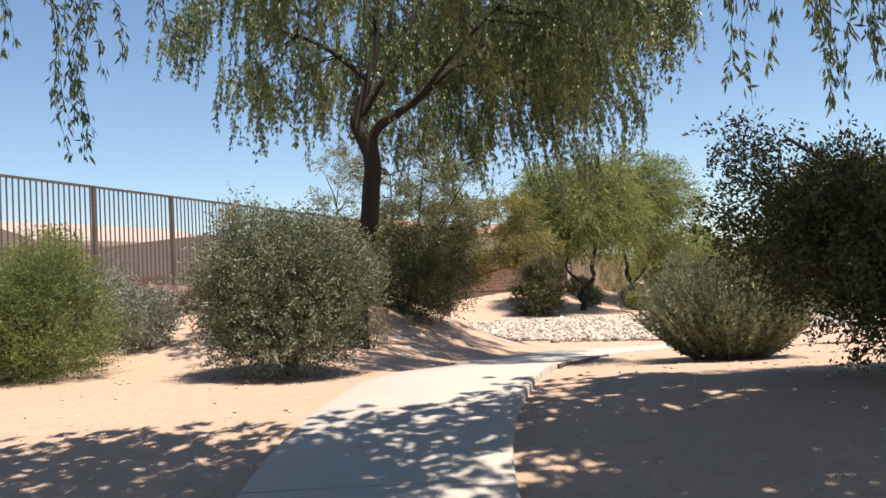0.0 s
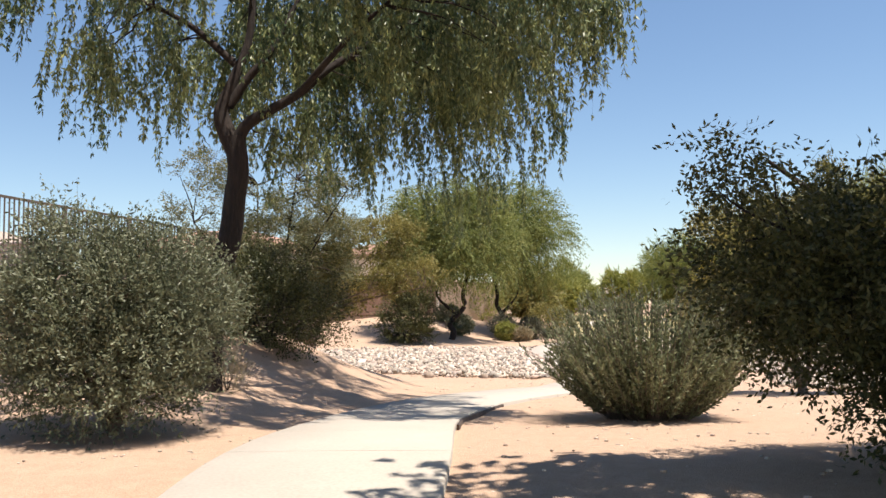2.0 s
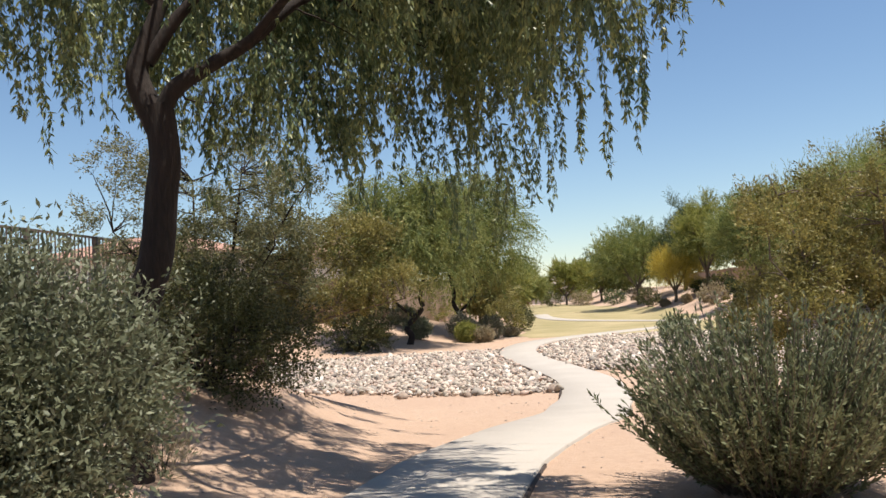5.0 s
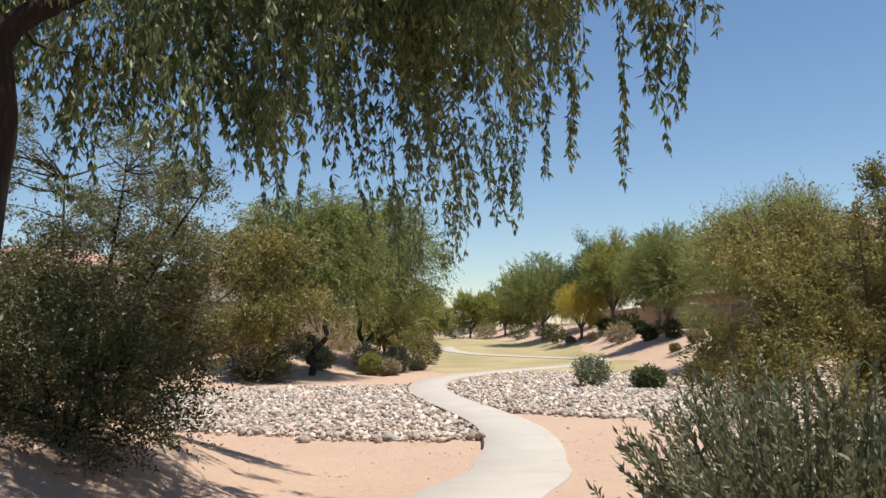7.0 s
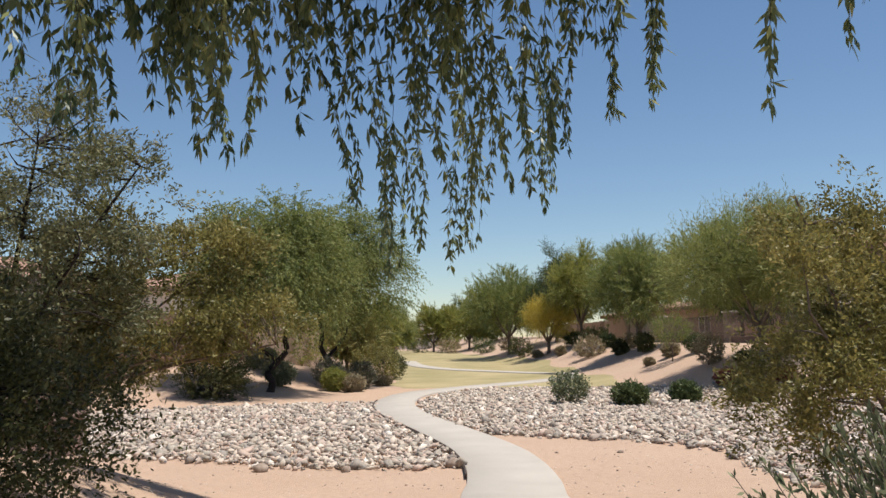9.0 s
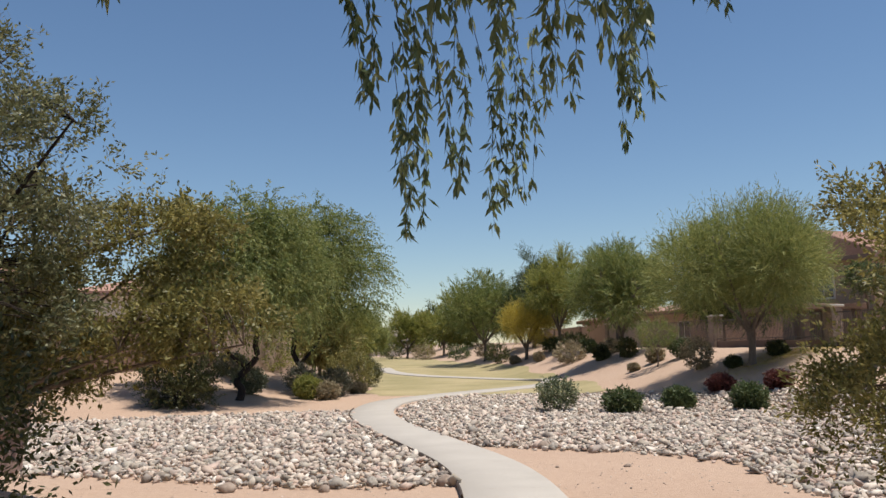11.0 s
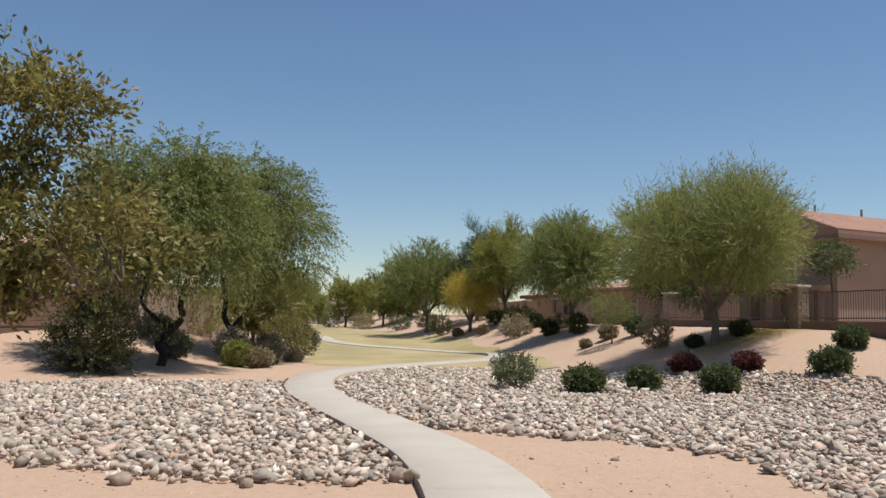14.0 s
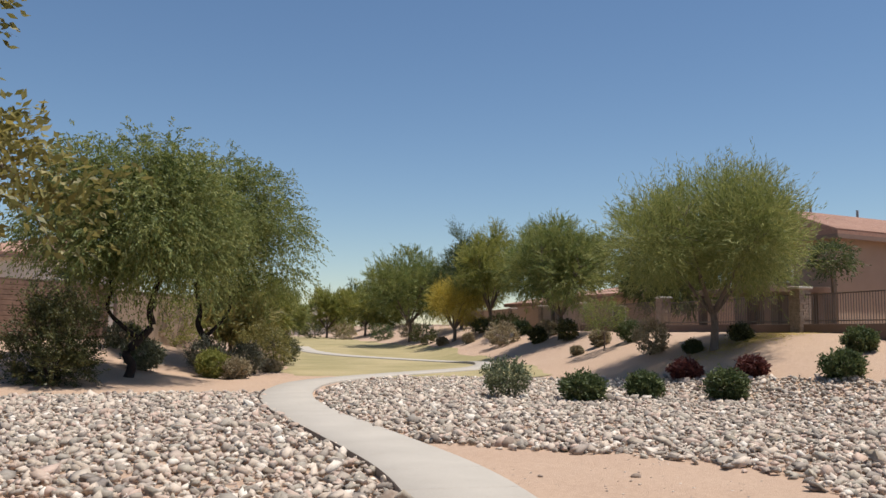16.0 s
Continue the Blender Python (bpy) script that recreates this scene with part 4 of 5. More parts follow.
# tree behind the start, whose crown shades the path
weeping("shade_tree", 3.5, -0.2, gz(3.5, -0.2) - 0.03, "weeping acacia overhanging the start of the path", flare(spline3([(0, 0, -0.1), (0.1, 0.1, 1.2), (-0.1, 0.2, 2.6)]), 0.15, 0.11),
        [limb([(-0.1, 0.2, 2.5), (-1.2, 1.2, 3.8), (-3.5, 2.8, 4.7), (-6.4, 3.9, 4.8)], 0.09, 0.02), limb([(-0.1, 0.2, 2.5), (-0.5, 1.8, 3.9), (-1.2, 3.4, 4.8), (-1.8, 5.2, 4.9)], 0.08, 0.02),
         limb([(-0.1, 0.2, 2.5), (-1.8, 0.8, 3.8), (-5.2, 1.8, 4.6)], 0.08, 0.02), limb([(-0.1, 0.2, 2.5), (0.3, 1.8, 3.8), (0.0, 4.2, 4.9)], 0.08, 0.02)],
        [(-4.3, 2.0, 5.2, 1.8, 1.4, 0.6), (-1.7, 2.6, 5.3, 1.7, 1.5, 0.6), (0.9, 2.9, 5.4, 1.8, 1.7, 0.7), (3.3, 3.2, 5.4, 1.6, 1.8, 0.7), (-2.9, 0.2, 5.0, 1.8, 1.3, 0.6), (0.1, 0.3, 5.2, 1.8, 1.4, 0.7), (3.1, 0.5, 5.2, 1.8, 1.5, 0.7), (5.1, 2.3, 5.3, 1.4, 1.9, 0.7), (2.2, 5.0, 5.6, 1.3, 1.2, 0.6), (3.9, 5.2, 5.6, 1.5, 1.2, 0.6), (4.1, 3.6, 5.7, 1.3, 1.2, 0.5), (2.9, 3.2, 5.8, 1.5, 1.4, 0.5)],
        [(-1.8, 2.2, 2.07), (-1.74, 2.2, 2.2), (-1.66, 2.2, 2.3), (-2.07, 2.2, 2.4), (-1.36, 2.2, 2.47), (-1.27, 2.2, 2.55), (0.75, 2.2, 2.06), (0.8, 2.2, 2.24), (1.06, 2.2, 1.91), (0.99, 2.2, 2.16), (1.19, 2.2, 2.1), (1.12, 2.2, 1.98)],
        4, 1150, 18, 0.12, 0.055, branches=90, scatter=(0.24, 0.24, 0.14), low=0.3, high=0.6, front=(0.05, 0.011))

# grey-green rounded shrub
tree("shrub", -3.48, 8.1, "rounded grey-green shrub with small oval leaves", "shrub", None,
     [limb([(0, 0, 0), (0.3 * math.cos(a), 0.3 * math.sin(a), 0.6), (0.7 * math.cos(a), 0.7 * math.sin(a), 1.3)], 0.025, 0.008) for a in np.linspace(0, 6, 9)],
     [(-0.06, 0, 0.95, 0.82, 0.85, 0.6), (-0.25, 0, 1.4, 0.4, 0.45, 0.45), (0.35, 0.1, 1.3, 0.42, 0.45, 0.4), (0.56, 0.1, 1.05, 0.38, 0.4, 0.35), (0.05, -0.2, 0.55, 0.65, 0.6, 0.4), (-0.55, 0, 0.95, 0.4, 0.4, 0.4)],
     LEAF_GREY, BARK_GREY, twigs=5400, count=18, leaf=0.045, width=0.017, length=0.26, clumps=420, scatter=0.1, spread=0.9, up=0.5, shell=0.75, seed=6, twig_r=0.002, branches=60, jitter=0.02)
tree("green_shrub", -6.75, 8.3, "low feathery bright green shrub", "shrub", None, [limb([(0, 0, 0), (0.2 * math.cos(a), 0.2 * math.sin(a), 0.5), (0.5 * math.cos(a), 0.5 * math.sin(a), 0.9)], 0.018, 0.006) for a in np.linspace(0, 6, 8)],
     [(0.1, 0, 0.55, 0.85, 0.75, 0.48), (-0.5, 0.2, 0.85, 0.75, 0.7, 0.6), (0.0, 0.1, 1.15, 0.5, 0.5, 0.35)], LEAF_FEATHER, BARK_GREY, twigs=3400, count=16, leaf=0.045, width=0.014, clumps=220, scatter=0.1, length=0.3, spread=0.8, up=0.4, shell=0.6, seed=7, twig_r=0.002, branches=30)
tree("silver_shrub", -6.95, 10.1, "small silvery-leaved shrub at the foot of the stone wall", "shrub", None, [limb([(0, 0, 0), (0.2 * math.cos(a), 0.2 * math.sin(a), 0.4)], 0.015, 0.005) for a in np.linspace(0, 6, 8)],
     [(0, 0, 0.45, 0.75, 0.6, 0.45), (-0.4, 0.1, 0.6, 0.5, 0.5, 0.4)], LEAF_SILVER, BARK_GREY, twigs=1600, count=14, leaf=0.045, width=0.02, clumps=140, scatter=0.08, length=0.2, spread=0.9, up=0.4, shell=0.7, seed=8, twig_r=0.002, branches=20)

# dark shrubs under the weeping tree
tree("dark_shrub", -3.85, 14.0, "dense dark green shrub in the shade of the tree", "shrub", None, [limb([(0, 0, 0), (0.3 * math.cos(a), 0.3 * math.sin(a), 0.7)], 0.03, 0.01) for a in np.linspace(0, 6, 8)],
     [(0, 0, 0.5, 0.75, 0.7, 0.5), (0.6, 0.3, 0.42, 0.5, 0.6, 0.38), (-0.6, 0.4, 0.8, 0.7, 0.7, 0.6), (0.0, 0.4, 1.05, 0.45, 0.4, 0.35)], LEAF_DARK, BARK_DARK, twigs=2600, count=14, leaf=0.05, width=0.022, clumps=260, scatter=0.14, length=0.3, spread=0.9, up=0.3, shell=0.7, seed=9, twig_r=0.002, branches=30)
tree("dry_tuft", -3.45, 11.0, "dry brown tuft of grass under the tree", "grass", None, [limb([(0, 0, 0), (0.1 * math.cos(a), 0.1 * math.sin(a), 0.3)], 0.006, 0.002) for a in np.linspace(0, 6, 8)],
     [(0, 0, 0.2, 0.22, 0.22, 0.2)], LEAF_STRAW, BARK_DARK, twigs=160, count=8, leaf=0.12, width=0.006, length=0.2, spread=0.4, up=1.2, shell=0.5, seed=10, twig_r=0.0, branches=4)

# open, twiggy tree on the left bank and its low spreading neighbour
tree("twiggy_tree", -4.6, 17.3, "open twiggy mesquite with small grey-green leaves", "tree", flare(spline3([(0, 0, -0.1), (0.1, 0, 0.4), (0.05, 0.1, 0.8)]), 0.08, 0.06),
     [limb([(0.05, 0.1, 0.7), (0.5, 0.0, 1.4), (1.0, -0.2, 2.1), (1.5, -0.3, 2.8)], 0.045, 0.01), limb([(0.05, 0.1, 0.7), (-0.3, 0, 1.7), (-0.4, 0.2, 3.0)], 0.045, 0.01), limb([(0.05, 0.1, 0.7), (0.3, -0.2, 1.8), (0.5, -0.3, 3.0)], 0.045, 0.01),
      limb([(0.05, 0.1, 0.7), (-0.8, -0.2, 1.4), (-1.5, -0.3, 2.2)], 0.04, 0.01), limb([(0.05, 0.1, 0.7), (0.5, 0.5, 1.5), (0.9, 0.9, 2.4)], 0.04, 0.01), limb([(0.05, 0.1, 0.7), (0.6, -0.6, 1.2), (1.1, -1.0, 1.8)], 0.04, 0.01)],
     [(0.0, 0, 2.9, 1.2, 1.2, 0.9), (1.2, -0.2, 2.45, 0.8, 0.7, 0.6), (-1.0, 0, 2.7, 1.2, 1.1, 1.0), (0.6, -0.3, 1.9, 1.1, 0.8, 0.6), (0.3, 0.4, 1.6, 1.4, 1.1, 0.8), (1.0, -0.7, 1.5, 0.8, 0.8, 0.6), (-0.6, -0.6, 1.2, 1.0, 0.8, 0.7)],
     LEAF_TWIGGY, BARK_DARK, twigs=3600, count=13, leaf=0.058, width=0.022, clumps=230, scatter=0.08, length=0.2, droop=0.15, spread=0.9, up=0.3, shell=0.6, seed=12, twig_r=0.0032, branches=170)
tree("spreading_shrub", -4.75, 18.5, "spreading shrub with olive and yellowish leaves reaching over the bank", "shrub", None,
     [limb([(0, 0, 0), (0.7, 0.0, 0.6), (1.7, 0.0, 0.9), (3.0, -0.2, 1.15)], 0.05, 0.01), limb([(0, 0, 0), (0.8, 0.3, 1.0), (1.9, 0.4, 1.9)], 0.045, 0.01), limb([(0, 0, 0), (0.6, 0, 1.3), (1.4, -0.1, 2.0), (2.3, 0.0, 2.35)], 0.05, 0.008), limb([(0, 0, 0), (0.9, -0.4, 0.7), (1.9, -0.6, 1.1)], 0.045, 0.01)],
     [(1.6, 0.1, 1.5, 0.9, 0.8, 0.7), (2.5, -0.1, 1.6, 0.55, 0.6, 0.45), (2.85, -0.2, 1.35, 0.35, 0.4, 0.3), (2.1, 0.1, 2.2, 0.55, 0.5, 0.38), (0.9, 0.2, 1.05, 0.9, 0.8, 0.45), (1.0, 0, 2.3, 0.7, 0.6, 0.5), (2.25, 0.0, 2.32, 0.38, 0.3, 0.16), (0.2, 0.3, 1.4, 0.8, 0.8, 0.7)],
     LEAF_OLIVE, BARK_GREY, twigs=3300, count=15, leaf=0.058, width=0.026, clumps=105, scatter=(0.12, 0.1, 0.07), length=0.2, droop=0.5, spread=0.9, up=0.1, shell=0.6, seed=13, twig_r=0.002, branches=110)

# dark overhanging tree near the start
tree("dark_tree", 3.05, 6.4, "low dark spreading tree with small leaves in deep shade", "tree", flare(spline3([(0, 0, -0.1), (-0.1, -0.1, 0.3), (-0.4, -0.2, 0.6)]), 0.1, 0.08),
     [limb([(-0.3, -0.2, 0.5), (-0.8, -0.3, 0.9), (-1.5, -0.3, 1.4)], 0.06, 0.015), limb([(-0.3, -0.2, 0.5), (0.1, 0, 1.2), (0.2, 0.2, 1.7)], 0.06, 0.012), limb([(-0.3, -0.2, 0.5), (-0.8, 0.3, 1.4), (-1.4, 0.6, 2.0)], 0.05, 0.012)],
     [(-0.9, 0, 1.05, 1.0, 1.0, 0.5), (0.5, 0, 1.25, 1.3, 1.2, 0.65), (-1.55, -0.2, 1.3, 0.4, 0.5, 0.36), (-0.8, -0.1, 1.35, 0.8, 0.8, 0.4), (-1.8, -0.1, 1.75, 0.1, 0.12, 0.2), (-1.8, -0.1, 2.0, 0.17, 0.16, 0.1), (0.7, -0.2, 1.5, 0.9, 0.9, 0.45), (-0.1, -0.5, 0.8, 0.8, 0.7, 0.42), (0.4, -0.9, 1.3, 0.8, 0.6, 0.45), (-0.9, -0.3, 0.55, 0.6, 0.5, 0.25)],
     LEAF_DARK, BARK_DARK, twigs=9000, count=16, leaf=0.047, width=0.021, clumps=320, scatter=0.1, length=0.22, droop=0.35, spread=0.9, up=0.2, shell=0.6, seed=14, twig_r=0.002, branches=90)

# broom-like bush of upright stems
def broom(x, y, h, r, n, seed, label):
    rng = np.random.default_rng(seed)
    top = anchor("broom_bush", x, y, gz(x, y) - 0.02)
    tagged(top, label, "bush")
    az, tilt = rng.uniform(0, 2 * math.pi, n), np.radians(67) * rng.uniform(0, 1, n) ** 0.62
    L = h * rng.uniform(0.6, 1.08, n) * (1 - 0.36 * (tilt / 1.3) ** 2)
    d = np.stack([np.sin(tilt) * np.cos(az), np.sin(tilt) * np.sin(az), np.cos(tilt)], -1)
    s = np.linspace(0, 1, 9)
    root = np.stack([0.34 * r * np.cos(az) * rng.uniform(0, 1, n), 0.34 * r * np.sin(az) * rng.uniform(0, 1, n), np.zeros(n)], -1)
    q = root[:, None] + d[:, None] * (L[:, None] * s[None])[..., None]
    q[..., 2] += 0.28 * L[:, None] * s[None] ** 2 * np.sin(tilt)[:, None]
    q += np.cumsum(rng.normal(0, 0.008, q.shape), 1)
    tagged(put("stem_growth", mesh_of("stem_growth", *thin(q, 0.007), BARK_GREY), top), kind="stuff")
    seg = rng.integers(2, 8, (n, 72))
    fr = rng.uniform(0, 1, (n, 72))
    rows = np.arange(n)[:, None]
    p = q[rows, seg] * (1 - fr[..., None]) + q[rows, seg + 1] * fr[..., None]
    a = q[rows, seg + 1] - q[rows, seg]
    a /= np.linalg.norm(a, axis=2, keepdims=True)
    dd = a + rng.normal(0, 0.42, p.shape)
    dd /= np.linalg.norm(dd, axis=2, keepdims=True)
    w = np.cross(dd, rng.normal(size=dd.shape))
    w /= np.linalg.norm(w, axis=2, keepdims=True)
    ln, wd = 0.06 * rng.uniform(0.6, 1.3, p.shape[:2])[..., None], 0.009
    quad = np.stack([p, p + dd * ln * 0.5 + w * wd, p + dd * ln, p + dd * ln * 0.5 - w * wd], 2).reshape(-1, 3)
    put("foliage", mesh_of("foliage", quad, np.arange(len(quad), dtype=np.int32).reshape(-1, 4), LEAF_BROOM), top)
    return top


broom(1.4, 10.65, 1.4, 1.3, 820, 31, "grey-green broom-like bush of many upright leafy stems")

# olive tree on the right past the broom bush
tree("olive_tree", 4.85, 15.9, "small multi-stemmed tree with olive-yellow leaves", "tree", flare(spline3([(0, 0, -0.1), (-0.1, 0, 0.5), (-0.2, 0.1, 1.0)]), 0.08, 0.06),
     [limb([(-0.2, 0.1, 0.9), (-0.8, 0, 2.0), (-1.3, 0, 3.4)], 0.04, 0.01), limb([(0, 0, 0.2), (0.4, 0.2, 1.6), (0.3, 0.2, 3.4)], 0.045, 0.01), limb([(0, 0, 0.2), (-0.7, -0.3, 1.1), (-1.6, -0.6, 2.2)], 0.04, 0.01), limb([(0, 0, 0.2), (1.0, 0, 1.6), (1.5, 0.2, 3.0)], 0.045, 0.01)],
     [(-1.2, 0, 2.3, 0.8, 0.9, 0.9), (0.2, 0.2, 2.6, 1.1, 1.1, 0.9), (1.5, 0.2, 2.5, 1.0, 1.0, 0.9), (-0.7, -0.2, 1.4, 1.3, 1.1, 0.7), (1.3, 0, 1.3, 1.2, 1.0, 0.8), (-1.45, 0, 3.1, 0.2, 0.25, 0.4), (-0.5, 0, 3.4, 0.25, 0.25, 0.4), (0.6, 0.1, 3.5, 0.22, 0.22, 0.35), (1.5, 0.2, 3.4, 0.3, 0.3, 0.4)],
     LEAF_OLIVE, BARK_GREY, twigs=6000, count=15, leaf=0.06, width=0.024, clumps=210, scatter=0.09, length=0.2, droop=0.1, spread=0.8, up=0.5, shell=0.5, seed=15, twig_r=0.003, branches=110)


# mesquites with weeping crowns beyond the wash
def weeper(x, y, h, r, seed, label, lean=(0.5, 0), mat=LEAF_MESQUITE, leaf=0.14, twigs=5400):
    lx, ly = lean
    t = spline3([(0, 0, -0.1), (0.12, 0, 0.05 * h), (-0.05, 0, 0.1 * h), (lx * 0.75, 0.1, h * 0.2), (lx * 0.7, ly * 0.6, h * 0.27), (lx, ly, h * 0.4)])
    return tree("mesquite_tree", x, y, label, "tree", flare(t, 0.17, 0.1, 1.3),
                [limb([(lx * 0.4, ly * 0.4, h * 0.15), (-0.2 * lx, 0, 0.2 * h), (-0.8 * lx, 0, 0.27 * h), (-0.7 * lx, 0, 0.36 * h), (-0.3 * r, 0, h * 0.45), (-0.55 * r, 0, h * 0.62)], 0.09, 0.02), limb([(lx, ly, h * 0.38), (0.5 * r, 0, h * 0.66)], 0.08, 0.02), limb([(lx, ly, h * 0.38), (0.1, 0.4 * r, h * 0.75)], 0.08, 0.02), limb([(lx, ly, h * 0.38), (0.1, -0.4 * r, h * 0.7)], 0.08, 0.02)],
                [(0, 0, 0.72 * h, 0.62 * r, 0.62 * r, 0.24 * h), (-0.58 * r, 0, 0.6 * h, 0.44 * r, 0.5 * r, 0.2 * h), (0.64 * r, 0, 0.58 * h, 0.42 * r, 0.5 * r, 0.22 * h), (0, -0.5 * r, 0.6 * h, 0.55 * r, 0.45 * r, 0.2 * h), (-0.4 * r, -0.2 * r, 0.76 * h, 0.4 * r, 0.4 * r, 0.16 * h), (0.42 * r, -0.1 * r, 0.75 * h, 0.42 * r, 0.4 * r, 0.17 * h), (0, 0.5 * r, 0.62 * h, 0.5 * r, 0.45 * r, 0.18 * h)],
                mat, BARK_DARK, twigs=twigs, count=20, leaf=leaf, width=leaf * 0.32, length=1.0, droop=0.6, spread=0.5, up=0.1, hang=0.5, shell=0.7, seed=seed, twig_r=0.0, branches=70, clumps=380, scatter=(0.22, 0.22, 0.34))


weeper(-2.9, 45.0, 8.5, 3.3, 41, "weeping mesquite with a leaning dark trunk and light green crown", (0.9, 0))
weeper(0.0, 52.5, 9.4, 3.7, 42, "tall weeping mesquite with a rounded light green crown", (-0.8, 0))


def dome(h, r, seed, low):
    """Uneven lobes that fill a broad crown from low * h up."""
    g = np.random.default_rng(seed + 900)
    out = [(0, 0, 0.72 * h, 0.5 * r, 0.5 * r, 0.24 * h)]
    for k in range(9):
        a, q = k * 2.4 + g.uniform(-0.4, 0.4), g.uniform(0.45, 0.75)
        z = (low + 0.17 + (0.84 - low - 0.25) * (1 - q) * g.uniform(0.6, 1.5)) * h
        out.append((q * r * math.cos(a), q * r * math.sin(a), z, g.uniform(0.26, 0.42) * r, g.uniform(0.26, 0.42) * r, g.uniform(0.13, 0.19) * h))
    return out


def palo(x, y, h, r, seed, label, mat=LEAF_PALO, twigs=7600, leaf=0.23, name="palo_verde", width=0.115, rise=0.9, branches=90, low=0.16):
    t = spline3([(0, 0, -0.1), (0.05, 0, 0.12 * h), (0.0, 0, 0.25 * h)])
    ls = [limb([(0, 0, 0.2 * h), (0.3 * r * math.cos(a), 0.3 * r * math.sin(a), 0.42 * h), (0.62 * r * math.cos(a), 0.62 * r * math.sin(a), (0.62 + 0.1 * (k % 2)) * h)], 0.09, 0.02) for k, a in enumerate(np.linspace(0.3, 6.0, 6))]
    return tree(name, x, y, label, "tree", flare(t, 0.16, 0.13, 1.3), ls,
                dome(h, r, seed, low),
                mat, BARK_GREY, twigs=twigs, clumps=max(60, twigs // 14), scatter=0.085 * r, count=14, leaf=leaf, width=leaf * width, length=0.9, droop=0.0, spread=0.45, up=rise, shell=0.6, seed=seed, twig_r=0.0, branches=branches, skirt=True)


palo(17.7, 41.8, 6.65, 3.7, 51, "broad palo verde with fine yellow-green twigs on the bank", low=0.36)
palo(19.5, 59.5, 6.6, 3.2, 52, "mesquite with an upright olive-green crown on the bank", LEAF_MESQUITE, 3000, 0.33, "bank_tree", low=0.34)
palo(21.6, 77.5, 8.2, 2.6, 53, "upright tree with olive-yellow leaves", LEAF_LIME, 2200, 0.36, "bank_tree", low=0.32)
palo(18.8, 92.0, 8.4, 5.0, 54, "broad dark green mesquite at the lawn's edge", LEAF_MESQUITE, 3000, 0.43, "bank_tree", low=0.26)
palo(19.3, 79.5, 4.6, 2.1, 55, "small palo verde in yellow bloom", LEAF_YELLOW, 1800, 0.24, "flowering_tree", low=0.34)
palo(22.6, 88.0, 10.8, 2.3, 56, "tall dark pine among the bank's trees", LEAF_PINE, 2200, 0.28, "pine_tree")
palo(23.6, 70.0, 7.8, 3.4, 57, "tree with an olive-green crown on the bank", LEAF_MESQUITE, 2600, 0.37, "bank_tree", low=0.3)
for k, (fx, fy, fh, fr, fm) in enumerate([(16.5, 128, 6.0, 3.6, LEAF_LIME), (20.5, 122, 6.6, 4.0, LEAF_LIME), (25.0, 118, 7.0, 4.2, LEAF_MESQUITE), (13.0, 150, 6.0, 4.0, LEAF_MESQUITE), (23.0, 145, 7.0, 4.4, LEAF_BUSH), (29.0, 104, 8.4, 4.0, LEAF_MESQUITE), (9.0, 118, 7.4, 2.8, LEAF_PALO), (4.5, 92, 6.0, 2.8, LEAF_LIME), (1.5, 70, 4.0, 2.2, LEAF_OLIVE), (30, 66, 7.5, 2.8, LEAF_BUSH)]):
    palo(fx, fy, fh, fr, 60 + k, "distant green tree along the greenbelt", fm, 560, 0.85, "far_tree", branches=24)


# ---- low bushes ----
def bush(x, y, w, h, mat, seed, label, name="bush", twigs=400, leaf=0.11, up=0.4, lift=0.5, z=None, shell=0.8, group="", spread=0.9):
    return tree(name, x, y, label, "bush", None, [limb([(0, 0, 0), (0.2 * w * math.cos(a), 0.2 * w * math.sin(a), 0.45 * h)], 0.016, 0.006) for a in np.linspace(0, 6, 7)],
                [(0, 0, h * lift, w * 0.44, w * 0.44, h * 0.42), (w * 0.1, 0, h * 0.42, w * 0.36, w * 0.36, h * 0.38)], mat, BARK_GREY, twigs=twigs, count=12, leaf=leaf, width=leaf * 0.45, length=0.16 * w, spread=spread, up=up, shell=shell, seed=seed, twig_r=0.0, branches=10, group=group, z=z)


G = "bushes in the wash"
bush(7.8, 37.4, 1.4, 1.2, LEAF_BROOM, 71, "open grey-green bush among the stones", up=0.9, twigs=260, shell=0.5, group=G)
bush(9.4, 35.7, 1.2, 0.83, LEAF_BUSH, 72, "dense rounded green bush among the stones", group=G)
bush(11.7, 36.4, 0.98, 0.78, LEAF_BUSH, 73, "dense rounded green bush among the stones", group=G)
bush(13.4, 34.9, 1.1, 0.9, LEAF_BUSH, 74, "dense rounded bright green bush among the stones", group=G)
bush(14.9, 39.3, 1.0, 0.66, LEAF_RED, 75, "dark red-leaved rounded bush", group=G)
bush(15.8, 37.0, 0.85, 0.66, LEAF_RED, 76, "dark red-leaved rounded bush", group=G)
bush(16.9, 34.4, 1.15, 0.8, LEAF_BUSH, 77, "spreading green bush on the bank", group=G)
bush(19.2, 36.2, 1.0, 0.72, LEAF_BUSH, 78, "spreading green bush on the bank", group=G)
